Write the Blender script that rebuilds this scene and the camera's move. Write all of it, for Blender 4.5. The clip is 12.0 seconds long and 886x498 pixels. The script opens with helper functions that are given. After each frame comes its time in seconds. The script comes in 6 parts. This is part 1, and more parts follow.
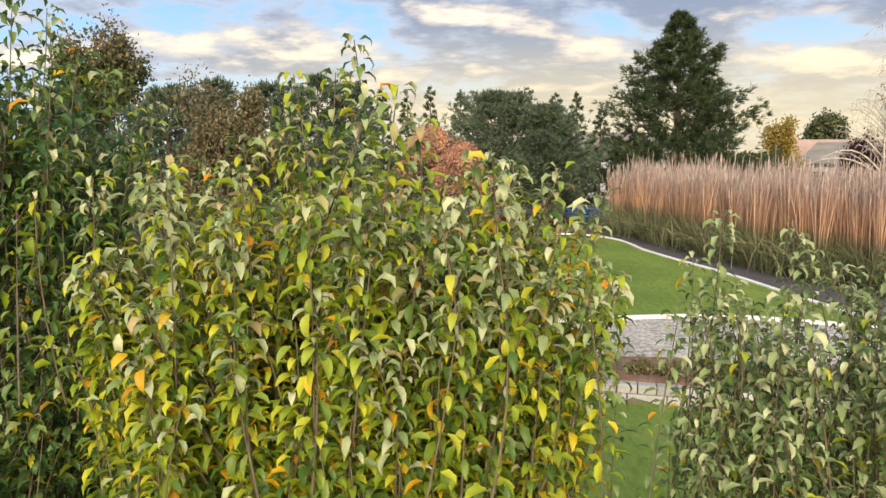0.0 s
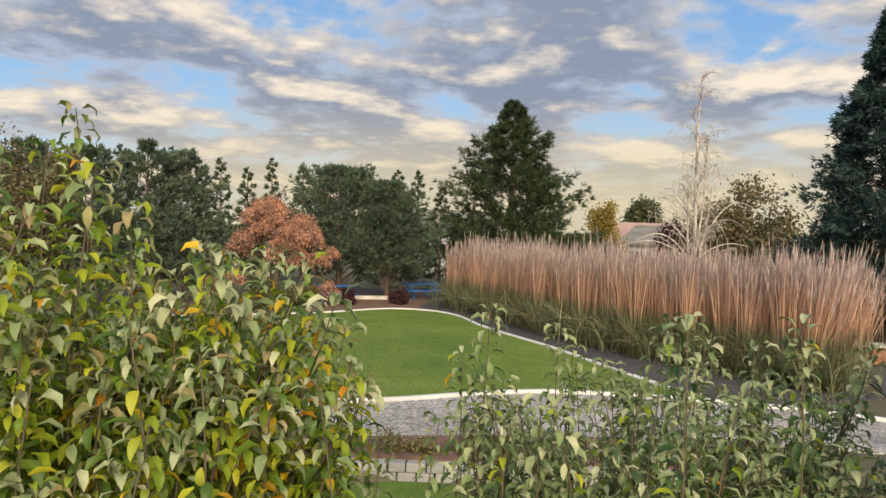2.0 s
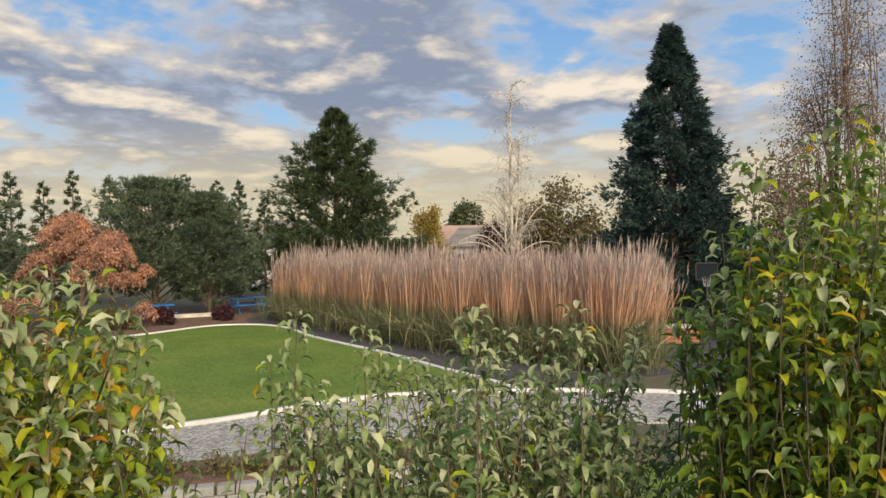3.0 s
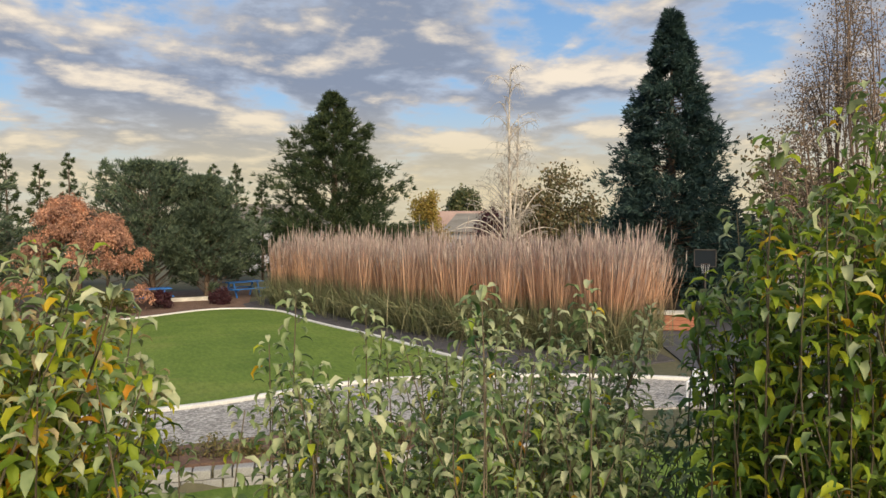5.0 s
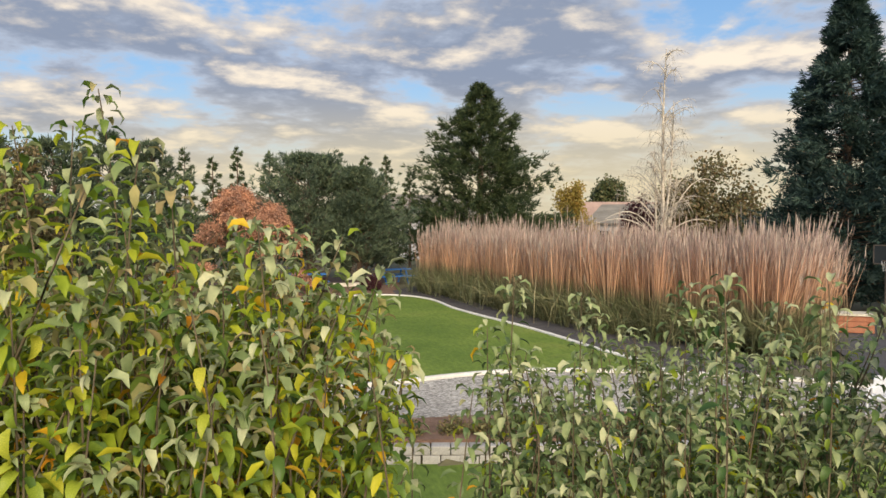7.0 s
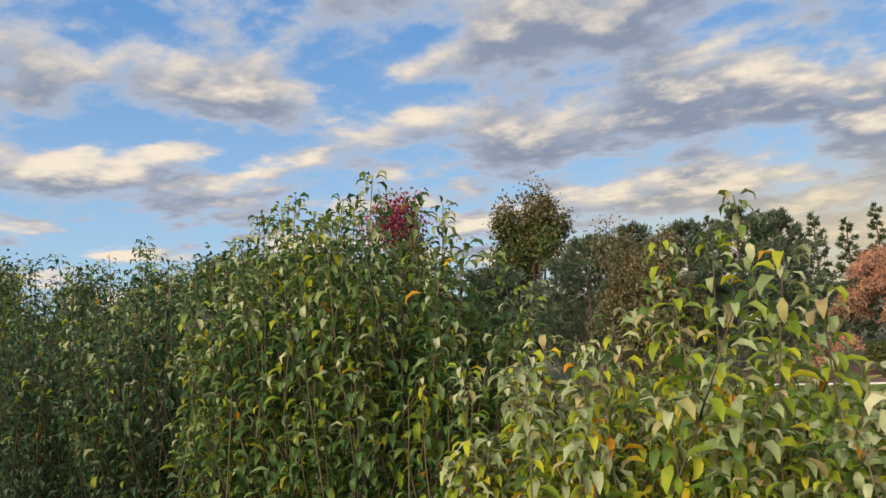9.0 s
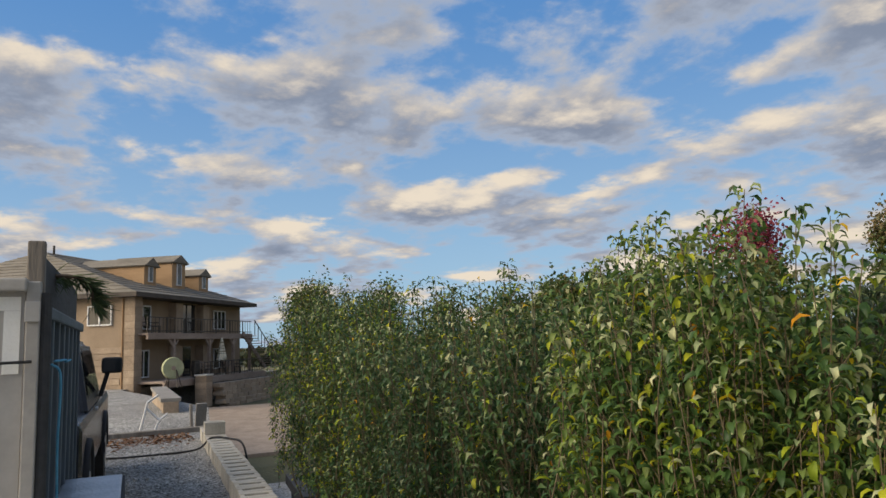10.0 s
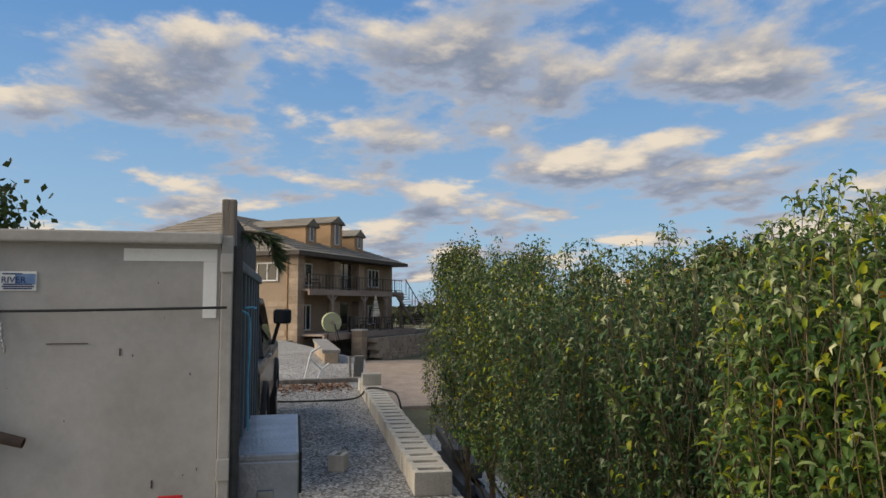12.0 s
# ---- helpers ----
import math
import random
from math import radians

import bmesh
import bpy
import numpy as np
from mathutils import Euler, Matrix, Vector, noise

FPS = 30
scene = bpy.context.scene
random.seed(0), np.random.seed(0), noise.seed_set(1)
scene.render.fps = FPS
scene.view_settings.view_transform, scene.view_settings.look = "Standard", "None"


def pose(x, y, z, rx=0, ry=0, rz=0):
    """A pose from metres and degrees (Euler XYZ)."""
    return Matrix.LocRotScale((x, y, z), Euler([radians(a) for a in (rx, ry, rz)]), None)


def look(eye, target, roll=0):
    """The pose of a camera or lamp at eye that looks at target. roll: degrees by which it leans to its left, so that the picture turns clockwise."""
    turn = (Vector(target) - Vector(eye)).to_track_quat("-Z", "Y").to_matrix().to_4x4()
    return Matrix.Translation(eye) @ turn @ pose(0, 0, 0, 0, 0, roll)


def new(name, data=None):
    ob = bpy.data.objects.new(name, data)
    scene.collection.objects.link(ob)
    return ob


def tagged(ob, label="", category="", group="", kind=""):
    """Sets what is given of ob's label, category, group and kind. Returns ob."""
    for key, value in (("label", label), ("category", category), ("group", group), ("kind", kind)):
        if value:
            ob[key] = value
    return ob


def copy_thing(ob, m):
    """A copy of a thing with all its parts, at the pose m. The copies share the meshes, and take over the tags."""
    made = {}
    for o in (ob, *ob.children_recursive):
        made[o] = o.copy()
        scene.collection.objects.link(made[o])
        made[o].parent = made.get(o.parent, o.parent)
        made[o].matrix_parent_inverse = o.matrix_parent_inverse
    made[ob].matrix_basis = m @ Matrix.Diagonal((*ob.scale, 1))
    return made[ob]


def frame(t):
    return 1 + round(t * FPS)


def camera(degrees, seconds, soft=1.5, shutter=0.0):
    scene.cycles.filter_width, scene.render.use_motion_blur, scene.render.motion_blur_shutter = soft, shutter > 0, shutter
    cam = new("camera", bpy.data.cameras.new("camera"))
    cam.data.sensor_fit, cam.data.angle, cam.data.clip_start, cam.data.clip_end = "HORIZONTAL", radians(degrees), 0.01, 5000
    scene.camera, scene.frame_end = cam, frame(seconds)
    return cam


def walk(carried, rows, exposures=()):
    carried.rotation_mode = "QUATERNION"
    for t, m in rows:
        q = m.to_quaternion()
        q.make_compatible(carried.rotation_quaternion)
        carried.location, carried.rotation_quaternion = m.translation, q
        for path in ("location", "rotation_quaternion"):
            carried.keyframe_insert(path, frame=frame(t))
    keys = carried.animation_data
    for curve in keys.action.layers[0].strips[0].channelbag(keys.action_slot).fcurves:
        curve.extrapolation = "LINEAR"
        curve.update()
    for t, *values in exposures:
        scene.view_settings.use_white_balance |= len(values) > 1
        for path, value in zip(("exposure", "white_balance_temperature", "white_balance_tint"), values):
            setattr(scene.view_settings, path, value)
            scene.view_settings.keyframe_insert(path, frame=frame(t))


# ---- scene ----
cam = camera(64.1, 12.0)
METRES, EYE, TILT, LEAN, TURN = 1.5, 3.5, 0.0, 0.0, 0.0
PATH = [
    (0, (0.074, 0.066, 3.466), (0.018, 2.048, 3.202), 0.3),
    (0.5, (0.152, 0.158, 3.467), (0.096, 2.143, 3.228), -0.0),
    (1, (0.181, 0.272, 3.494), (0.257, 2.263, 3.318), 1.2),
    (1.5, (0.291, 0.276, 3.518), (0.471, 2.265, 3.415), 2.2),
    (2, (0.375, 0.24, 3.519), (0.745, 2.204, 3.469), 1.9),
    (2.5, (0.411, 0.219, 3.515), (1.019, 2.124, 3.486), 0.6),
    (3, (0.442, 0.154, 3.515), (1.269, 1.975, 3.49), -0.7),
    (3.2, (0.454, 0.157, 3.508), (1.351, 1.945, 3.48), -0.9),
    (4.8, (0.482, 0.243, 3.506), (1.356, 2.042, 3.451), -0.4),
    (5, (0.453, 0.237, 3.487), (1.286, 2.054, 3.422), -0.3),
    (5.5, (0.286, 0.236, 3.456), (1.051, 2.082, 3.365), 0.2),
    (6, (0.139, 0.283, 3.448), (0.847, 2.15, 3.335), 0.2),
    (6.5, (0.129, 0.272, 3.464), (0.752, 2.169, 3.351), 0.3),
    (6.7, (0.166, 0.255, 3.468), (0.736, 2.169, 3.36), 0.3),
    (8.3, (0.217, 0.381, 3.571), (-0.248, 2.326, 3.631), -2.2),
    (8.5, (0.195, 0.364, 3.573), (-0.469, 2.248, 3.661), -2.7),
    (9, (0.15, 0.329, 3.576), (-0.977, 1.974, 3.734), -3.5),
    (9.5, (0.113, 0.306, 3.589), (-1.384, 1.614, 3.807), -3.2),
    (10, (0.095, 0.253, 3.587), (-1.647, 1.202, 3.843), -2.0),
    (10.5, (0.1, 0.21, 3.588), (-1.772, 0.864, 3.843), -0.4),
    (11, (0.107, 0.192, 3.577), (-1.816, 0.692, 3.801), 0.4),
    (11.5, (0.101, 0.197, 3.557), (-1.837, 0.658, 3.738), 0.5),
    (12, (0.111, 0.189, 3.569), (-1.799, 0.759, 3.728), -0.1),
]
walk(cam, [(t, look(eye, target, roll)) for t, eye, target, roll in PATH],
     exposures=[(0.0, 0.5), (1.0, 0.42), (1.5, 0.25), (2.5, 0.05), (5.0, 0.05), (6.5, 0.18), (8.3, 0.12), (9.0, 0.03), (9.5, -0.04), (10.5, -0.18), (12.0, -0.17)])

# ---------------------------------------------------------------- world, sun, exposure
def build_world():
    w = bpy.data.worlds.new("evening_sky")
    scene.world = w
    w.use_nodes = True
    nt = w.node_tree
    nt.nodes.clear()
    N = nt.nodes.new
    L = nt.links.new
    out, bg = N("ShaderNodeOutputWorld"), N("ShaderNodeBackground")
    sky = N("ShaderNodeTexSky")
    sky.sky_type = 'NISHITA'
    sky.sun_disc = False
    sky.sun_elevation = radians(SUN_EL)
    sky.sun_rotation = radians(SUN_AZ)
    sky.air_density, sky.dust_density, sky.ozone_density = 1.0, 0.6, 2.0
    tc = N("ShaderNodeTexCoord")
    sep = N("ShaderNodeSeparateXYZ")
    L(tc.outputs["Generated"], sep.inputs[0])

    def m(op, a, b=None, clamp=False):
        n = N("ShaderNodeMath")
        n.operation = op
        n.use_clamp = clamp
        for i, v in enumerate((a, b)):
            if v is None:
                continue
            if isinstance(v, (int, float)):
                n.inputs[i].default_value = v
            else:
                L(v, n.inputs[i])
        return n.outputs[0]

    def ramp(v, lo, hi):
        n = N("ShaderNodeMapRange")
        n.interpolation_type = 'SMOOTHSTEP'
        L(v, n.inputs["Value"])
        n.inputs["From Min"].default_value, n.inputs["From Max"].default_value = lo, hi
        return n.outputs[0]

    def mix(f, a, b, mode='MIX'):
        n = N("ShaderNodeMix")
        n.data_type, n.blend_type = 'RGBA', mode
        n.clamp_factor = True
        for key, v in ((0, f), (6, a), (7, b)):
            if isinstance(v, (int, float)):
                n.inputs[key].default_value = v
            elif isinstance(v, tuple):
                n.inputs[key].default_value = (*v, 1)
            else:
                L(v, n.inputs[key])
        return n.outputs[2]

    up = m('MAXIMUM', sep.outputs[2], 0.0)

    def cloud_noise(lift, scale, detail, rough, seed):
        # the cloud layer is a flat deck seen in perspective; lift reads it a little higher up
        z = m('ADD', up, 0.17 + lift)
        x, y = m('DIVIDE', sep.outputs[0], z), m('DIVIDE', sep.outputs[1], z)
        c = N("ShaderNodeCombineXYZ")
        L(x, c.inputs[0]), L(y, c.inputs[1])
        c.inputs[2].default_value = seed
        n = N("ShaderNodeTexNoise")
        n.inputs["Scale"].default_value = scale
        n.inputs["Detail"].default_value = detail
        n.inputs["Roughness"].default_value = rough
        n.inputs["Distortion"].default_value = 0.12
        L(c.outputs[0], n.inputs["Vector"])
        return n.outputs[0]

    big, big_up = cloud_noise(0, 2.0, 9, 0.55, 5.1), cloud_noise(0.03, 2.0, 9, 0.55, 5.1)
    fine = cloud_noise(0, 6.5, 6, 0.6, 7.7)
    dens = m('ADD', big, m('MULTIPLY', m('SUBTRACT', fine, 0.5), 0.24))
    # more cloud towards the east side of the yard, open blue to the west
    side = m('ADD', m('MULTIPLY', sep.outputs[0], 0.055), m('MULTIPLY', sep.outputs[1], 0.055))
    dens = m('ADD', dens, side)
    cover = ramp(dens, 0.405, 0.535)
    lit = m('SUBTRACT', dens, m('ADD', big_up, side))
    glow = ramp(lit, -0.02, 0.21)
    thick = ramp(dens, 0.46, 0.62)
    base_c = mix(thick, (0.44, 0.495, 0.60), (0.24, 0.285, 0.38))
    cloud_c = mix(glow, base_c, (0.86, 0.75, 0.61))
    clear = mix(1.0, sky.outputs[0], (SKY_GAIN, SKY_GAIN, SKY_GAIN * 1.0), 'MULTIPLY')
    blue = mix(0.75, clear, mix(ramp(up, 0.0, 0.5), (0.36, 0.58, 0.80), (0.10, 0.30, 0.68)))
    seen = mix(cover, blue, cloud_c)
    # a pale band of evening light low in the north-east
    e = m('ADD', m('MULTIPLY', sep.outputs[0], 0.5), m('MULTIPLY', sep.outputs[1], 0.86))
    warm = m('MULTIPLY', ramp(e, 0.35, 0.95), m('SUBTRACT', 1.0, ramp(up, 0.04, 0.2)))
    seen = mix(m('MULTIPLY', warm, 0.82), seen, (0.66, 0.565, 0.36))
    low = m('SUBTRACT', 1.0, ramp(sep.outputs[2], -0.10, 0.0))
    seen = mix(low, seen, (0.10, 0.11, 0.09))
    # the sky is much brighter round the low sun, behind the terrace
    sx, sy = math.sin(radians(SUN_AZ)), math.cos(radians(SUN_AZ))
    near = m('ADD', m('MULTIPLY', sep.outputs[0], sx), m('MULTIPLY', sep.outputs[1], sy))
    halo = ramp(near, 0.72, 1.0)
    seen = mix(halo, seen, (3.4, 2.7, 1.8))
    L(seen, bg.inputs[0])
    bg.inputs[1].default_value = WORLD
    L(bg.outputs[0], out.inputs[0])


SUN_AZ, SUN_EL, SKY_GAIN, WORLD = 184.0, 32.0, 0.10, 1.06
build_world()
sun = new("sun", bpy.data.lights.new("sun", 'SUN'))
sun.data.energy, sun.data.angle, sun.data.color = 4.2, radians(50), (1.0, 0.86, 0.67)
az, el = radians(SUN_AZ), radians(SUN_EL)
sun.matrix_world = look((0, 0, 60), (0 - math.sin(az) * math.cos(el), 0 - math.cos(az) * math.cos(el), 60 - math.sin(el)))


# ---------------------------------------------------------------- materials
def srgb(r, g, b):
    return tuple(((c / 255 + 0.055) / 1.055) ** 2.4 if c > 10 else c / 3294 for c in (r, g, b))


class Mat:
    def __init__(self, name, rough=0.7, metal=0.0, spec=0.5):
        self.m = bpy.data.materials.new(name)
        self.m.use_nodes = True
        self.nt = self.m.node_tree
        self.p = self.nt.nodes["Principled BSDF"]
        self.p.inputs["Roughness"].default_value = rough
        self.p.inputs["Metallic"].default_value = metal
        self.p.inputs["Specular IOR Level"].default_value = spec
        self.co = None

    def node(self, kind, **kw):
        n = self.nt.nodes.new(kind)
        for k, v in kw.items():
            n.inputs[k.replace("_", " ")].default_value = v
        return n

    def link(self, a, b):
        self.nt.links.new(a, b)

    def coords(self):
        if self.co is None:
            self.co = self.nt.nodes.new("ShaderNodeTexCoord").outputs["Object"]
        return self.co

    def noise(self, scale, detail=4, rough=0.55, stretch=None):
        n = self.node("ShaderNodeTexNoise", Scale=scale, Detail=detail, Roughness=rough)
        v = self.coords()
        if stretch:
            mp = self.node("ShaderNodeMapping")
            mp.inputs["Scale"].default_value = stretch
            self.link(v, mp.inputs[0])
            v = mp.outputs[0]
        self.link(v, n.inputs["Vector"])
        return n.outputs[0]

    def ramp(self, fac, stops):
        r = self.nt.nodes.new("ShaderNodeValToRGB")
        els = r.color_ramp.elements
        while len(els) < len(stops):
            els.new(0.5)
        for e, (p, c) in zip(els, stops):
            e.position, e.color = p, (*c, 1)
        self.link(fac, r.inputs[0])
        return r.outputs[0]

    def mix(self, fac, a, b, mode='MIX'):
        n = self.nt.nodes.new("ShaderNodeMix")
        n.data_type, n.blend_type = 'RGBA', mode
        for key, v in ((0, fac), (6, a), (7, b)):
            if isinstance(v, (int, float)):
                n.inputs[key].default_value = v
            elif isinstance(v, tuple):
                n.inputs[key].default_value = (*v, 1)
            else:
                self.link(v, n.inputs[key])
        return n.outputs[2]

    def color(self, c):
        if isinstance(c, tuple):
            self.p.inputs["Base Color"].default_value = (*c, 1)
        else:
            self.link(c, self.p.inputs["Base Color"])
        return self

    def bump(self, h, strength=0.3, dist=0.01):
        b = self.node("ShaderNodeBump", Strength=strength, Distance=dist)
        self.link(h, b.inputs["Height"])
        self.link(b.outputs[0], self.p.inputs["Normal"])
        return self

    def rnd(self, island=True):
        if island:
            return self.nt.nodes.new("ShaderNodeNewGeometry").outputs["Random Per Island"]
        return self.nt.nodes.new("ShaderNodeObjectInfo").outputs["Random"]


def mottled(name, stops, scale, rough=0.8, fine=None, bump=0.3, dist=0.01, metal=0.0, stretch=None, piece=0.0, spec=0.4, grain=0.8):
    """A surface with broad stains and fine grain; piece: how far alike pieces differ in tone."""
    mt = Mat(name, rough, metal, spec)
    n1 = mt.noise(scale, 5, 0.6, stretch)
    c = mt.ramp(n1, stops)
    n2 = mt.noise(fine or scale * 14, 3, 0.6, stretch)
    g = mt.ramp(n2, [(0.25, (0.72, 0.72, 0.72)), (0.75, (1.18, 1.18, 1.18))])
    c = mt.mix(grain, c, g, 'MULTIPLY')
    if piece:
        r = mt.ramp(mt.rnd(False), [(0.0, (1 - piece,) * 3), (1.0, (1 + piece,) * 3)])
        c = mt.mix(1.0, c, r, 'MULTIPLY')
    mt.color(c)
    mt.bump(n2, bump, dist)
    return mt.m


def leafy(name, stops, rough=0.5, trans=0.35, spec=0.35, island=True, grain=9.0, clump=0.0):
    """Leaves: colour runs from leaf to leaf, light shines through a little."""
    mt = Mat(name, rough, 0, spec)
    c = mt.ramp(mt.rnd(island), stops)
    g = mt.ramp(mt.noise(grain, 3), [(0.3, (0.72, 0.78, 0.74)), (0.7, (1.22, 1.16, 1.14))])
    c = mt.mix(0.9, c, g, 'MULTIPLY')
    if clump:
        b = mt.ramp(mt.noise(clump, 3), [(0.32, (0.75, 0.78, 0.84)), (0.68, (1.55, 1.42, 1.2))])
        c = mt.mix(1.0, c, b, 'MULTIPLY')
    mt.color(c)
    tr = mt.node("ShaderNodeBsdfTranslucent")
    mt.link(c, tr.inputs[0])
    mx = mt.node("ShaderNodeMixShader")
    mx.inputs[0].default_value = trans
    outn = mt.nt.nodes["Material Output"]
    mt.link(mt.p.outputs[0], mx.inputs[1]), mt.link(tr.outputs[0], mx.inputs[2])
    mt.link(mx.outputs[0], outn.inputs[0])
    return mt.m


def pebbles(name, stops, scale):
    """Crushed stone: each stone has its own tone; dust and damp patches lie over them."""
    mt = Mat(name, 0.95, 0, 0.2)
    v = mt.node("ShaderNodeTexVoronoi", Scale=float(scale))
    mt.link(mt.coords(), v.inputs["Vector"])
    sp = mt.node("ShaderNodeSeparateColor")
    mt.link(v.outputs["Color"], sp.inputs[0])
    c = mt.ramp(sp.outputs[0], stops)
    c = mt.mix(0.8, c, mt.ramp(mt.noise(0.6, 5), [(0.3, (0.72, 0.71, 0.70)), (0.7, (1.15, 1.14, 1.12))]), 'MULTIPLY')
    c = mt.mix(0.7, c, mt.ramp(mt.noise(5, 4), [(0.3, (0.75, 0.75, 0.75)), (0.7, (1.12, 1.12, 1.12))]), 'MULTIPLY')
    mt.color(c)
    mt.bump(v.outputs["Distance"], 0.7, 0.012)
    return mt.m


def lin(*stops):
    return [(p, c) for p, c in stops]


LEAF_GREEN = leafy("apple_leaf_green", lin((0, (0.06, 0.115, 0.022)), (0.45, (0.115, 0.195, 0.035)), (0.8, (0.19, 0.27, 0.05)), (1, (0.29, 0.35, 0.07))), trans=0.38, spec=0.32, rough=0.42, grain=26)
LEAF_WARM = leafy("apple_leaf_yellowing", lin((0, (0.16, 0.24, 0.025)), (0.4, (0.29, 0.37, 0.03)), (0.75, (0.43, 0.47, 0.035)), (1, (0.58, 0.54, 0.04))), trans=0.45, spec=0.2, rough=0.48, grain=26)
LEAF_MID = leafy("apple_leaf_mid_green", lin((0, (0.036, 0.080, 0.024)), (0.5, (0.074, 0.142, 0.038)), (0.85, (0.13, 0.20, 0.052)), (1, (0.21, 0.27, 0.07))), trans=0.34, spec=0.32, rough=0.42, grain=26)
LEAF_GREY = leafy("apple_leaf_grey_green", lin((0, (0.075, 0.125, 0.045)), (0.5, (0.145, 0.215, 0.080)), (0.85, (0.225, 0.295, 0.125)), (1, (0.34, 0.38, 0.19))), trans=0.35, spec=0.4, rough=0.45, grain=26)
LEAF_DARK = leafy("apple_leaf_dark", lin((0, (0.025, 0.060, 0.025)), (0.5, (0.050, 0.104, 0.037)), (0.85, (0.088, 0.150, 0.050)), (1, (0.155, 0.205, 0.075))), trans=0.3, spec=0.35, rough=0.42, grain=26)
LEAF_GOLD = leafy("apple_leaf_gold", lin((0, (0.68, 0.52, 0.03)), (0.6, (0.70, 0.42, 0.02)), (1, (0.60, 0.25, 0.02))), trans=0.45, spec=0.3, grain=26)
LEAF_PALE = leafy("apple_leaf_downy", lin((0, (0.16, 0.22, 0.08)), (0.5, (0.25, 0.30, 0.14)), (1, (0.44, 0.45, 0.27))), rough=0.75, trans=0.2, spec=0.25, grain=26)
LEAF_TAN = leafy("apple_leaf_browning", lin((0, (0.27, 0.28, 0.10)), (0.5, (0.36, 0.32, 0.14)), (1, (0.42, 0.33, 0.17))), rough=0.8, trans=0.3, spec=0.2, grain=26)
SINGLE = {}
for kind, (nm, tr, stops) in enumerate([
        ("green", 0.35, lin((0, (0.06, 0.115, 0.022)), (0.5, (0.125, 0.21, 0.03)), (1, (0.27, 0.34, 0.05)))),
        ("downy", 0.2, lin((0, (0.18, 0.24, 0.09)), (1, (0.40, 0.42, 0.24)))),
        ("gold", 0.45, lin((0, (0.68, 0.52, 0.03)), (1, (0.62, 0.30, 0.02)))),
        ("browning", 0.3, lin((0, (0.20, 0.17, 0.07)), (1, (0.36, 0.25, 0.10)))),
        ("yellowing", 0.45, lin((0, (0.17, 0.25, 0.03)), (0.5, (0.33, 0.41, 0.045)), (1, (0.55, 0.53, 0.055)))),
        ("dark", 0.3, lin((0, (0.036, 0.078, 0.022)), (0.5, (0.072, 0.135, 0.034)), (1, (0.17, 0.23, 0.06))))]):
    SINGLE[kind] = leafy("single_leaf_" + nm, stops, trans=tr, island=False, spec=0.3, rough=0.47, grain=26)
BARK = mottled("apple_bark", [(0.3, (0.10, 0.065, 0.045)), (0.7, (0.19, 0.14, 0.10))], 14, 0.9, bump=0.6)
TWIG = mottled("young_twig", [(0.3, (0.08, 0.06, 0.035)), (0.7, (0.16, 0.13, 0.075))], 20, 0.7)
BIRCH = mottled("birch_bark", [(0.35, (0.30, 0.26, 0.21)), (0.6, (0.62, 0.56, 0.47))], 5, 0.8, bump=0.3)
CONIFER = {
    "pine": leafy("pine_needles", lin((0, (0.026, 0.048, 0.024)), (0.6, (0.050, 0.078, 0.036)), (1, (0.092, 0.12, 0.05))), trans=0.3, clump=1.1, rough=0.65),
    "blue": leafy("blue_green_needles", lin((0, (0.050, 0.078, 0.056)), (0.6, (0.095, 0.140, 0.095)), (1, (0.156, 0.195, 0.123))), trans=0.3, clump=1.1, rough=0.65),
    "spruce": leafy("spruce_needles", lin((0, (0.016, 0.038, 0.038)), (0.6, (0.032, 0.066, 0.062)), (1, (0.066, 0.108, 0.096))), trans=0.25, clump=1.1, rough=0.6),
    "fir": leafy("fir_needles", lin((0, (0.033, 0.056, 0.024)), (0.6, (0.061, 0.095, 0.037)), (1, (0.100, 0.134, 0.056))), trans=0.3, clump=1.1, rough=0.65),
}
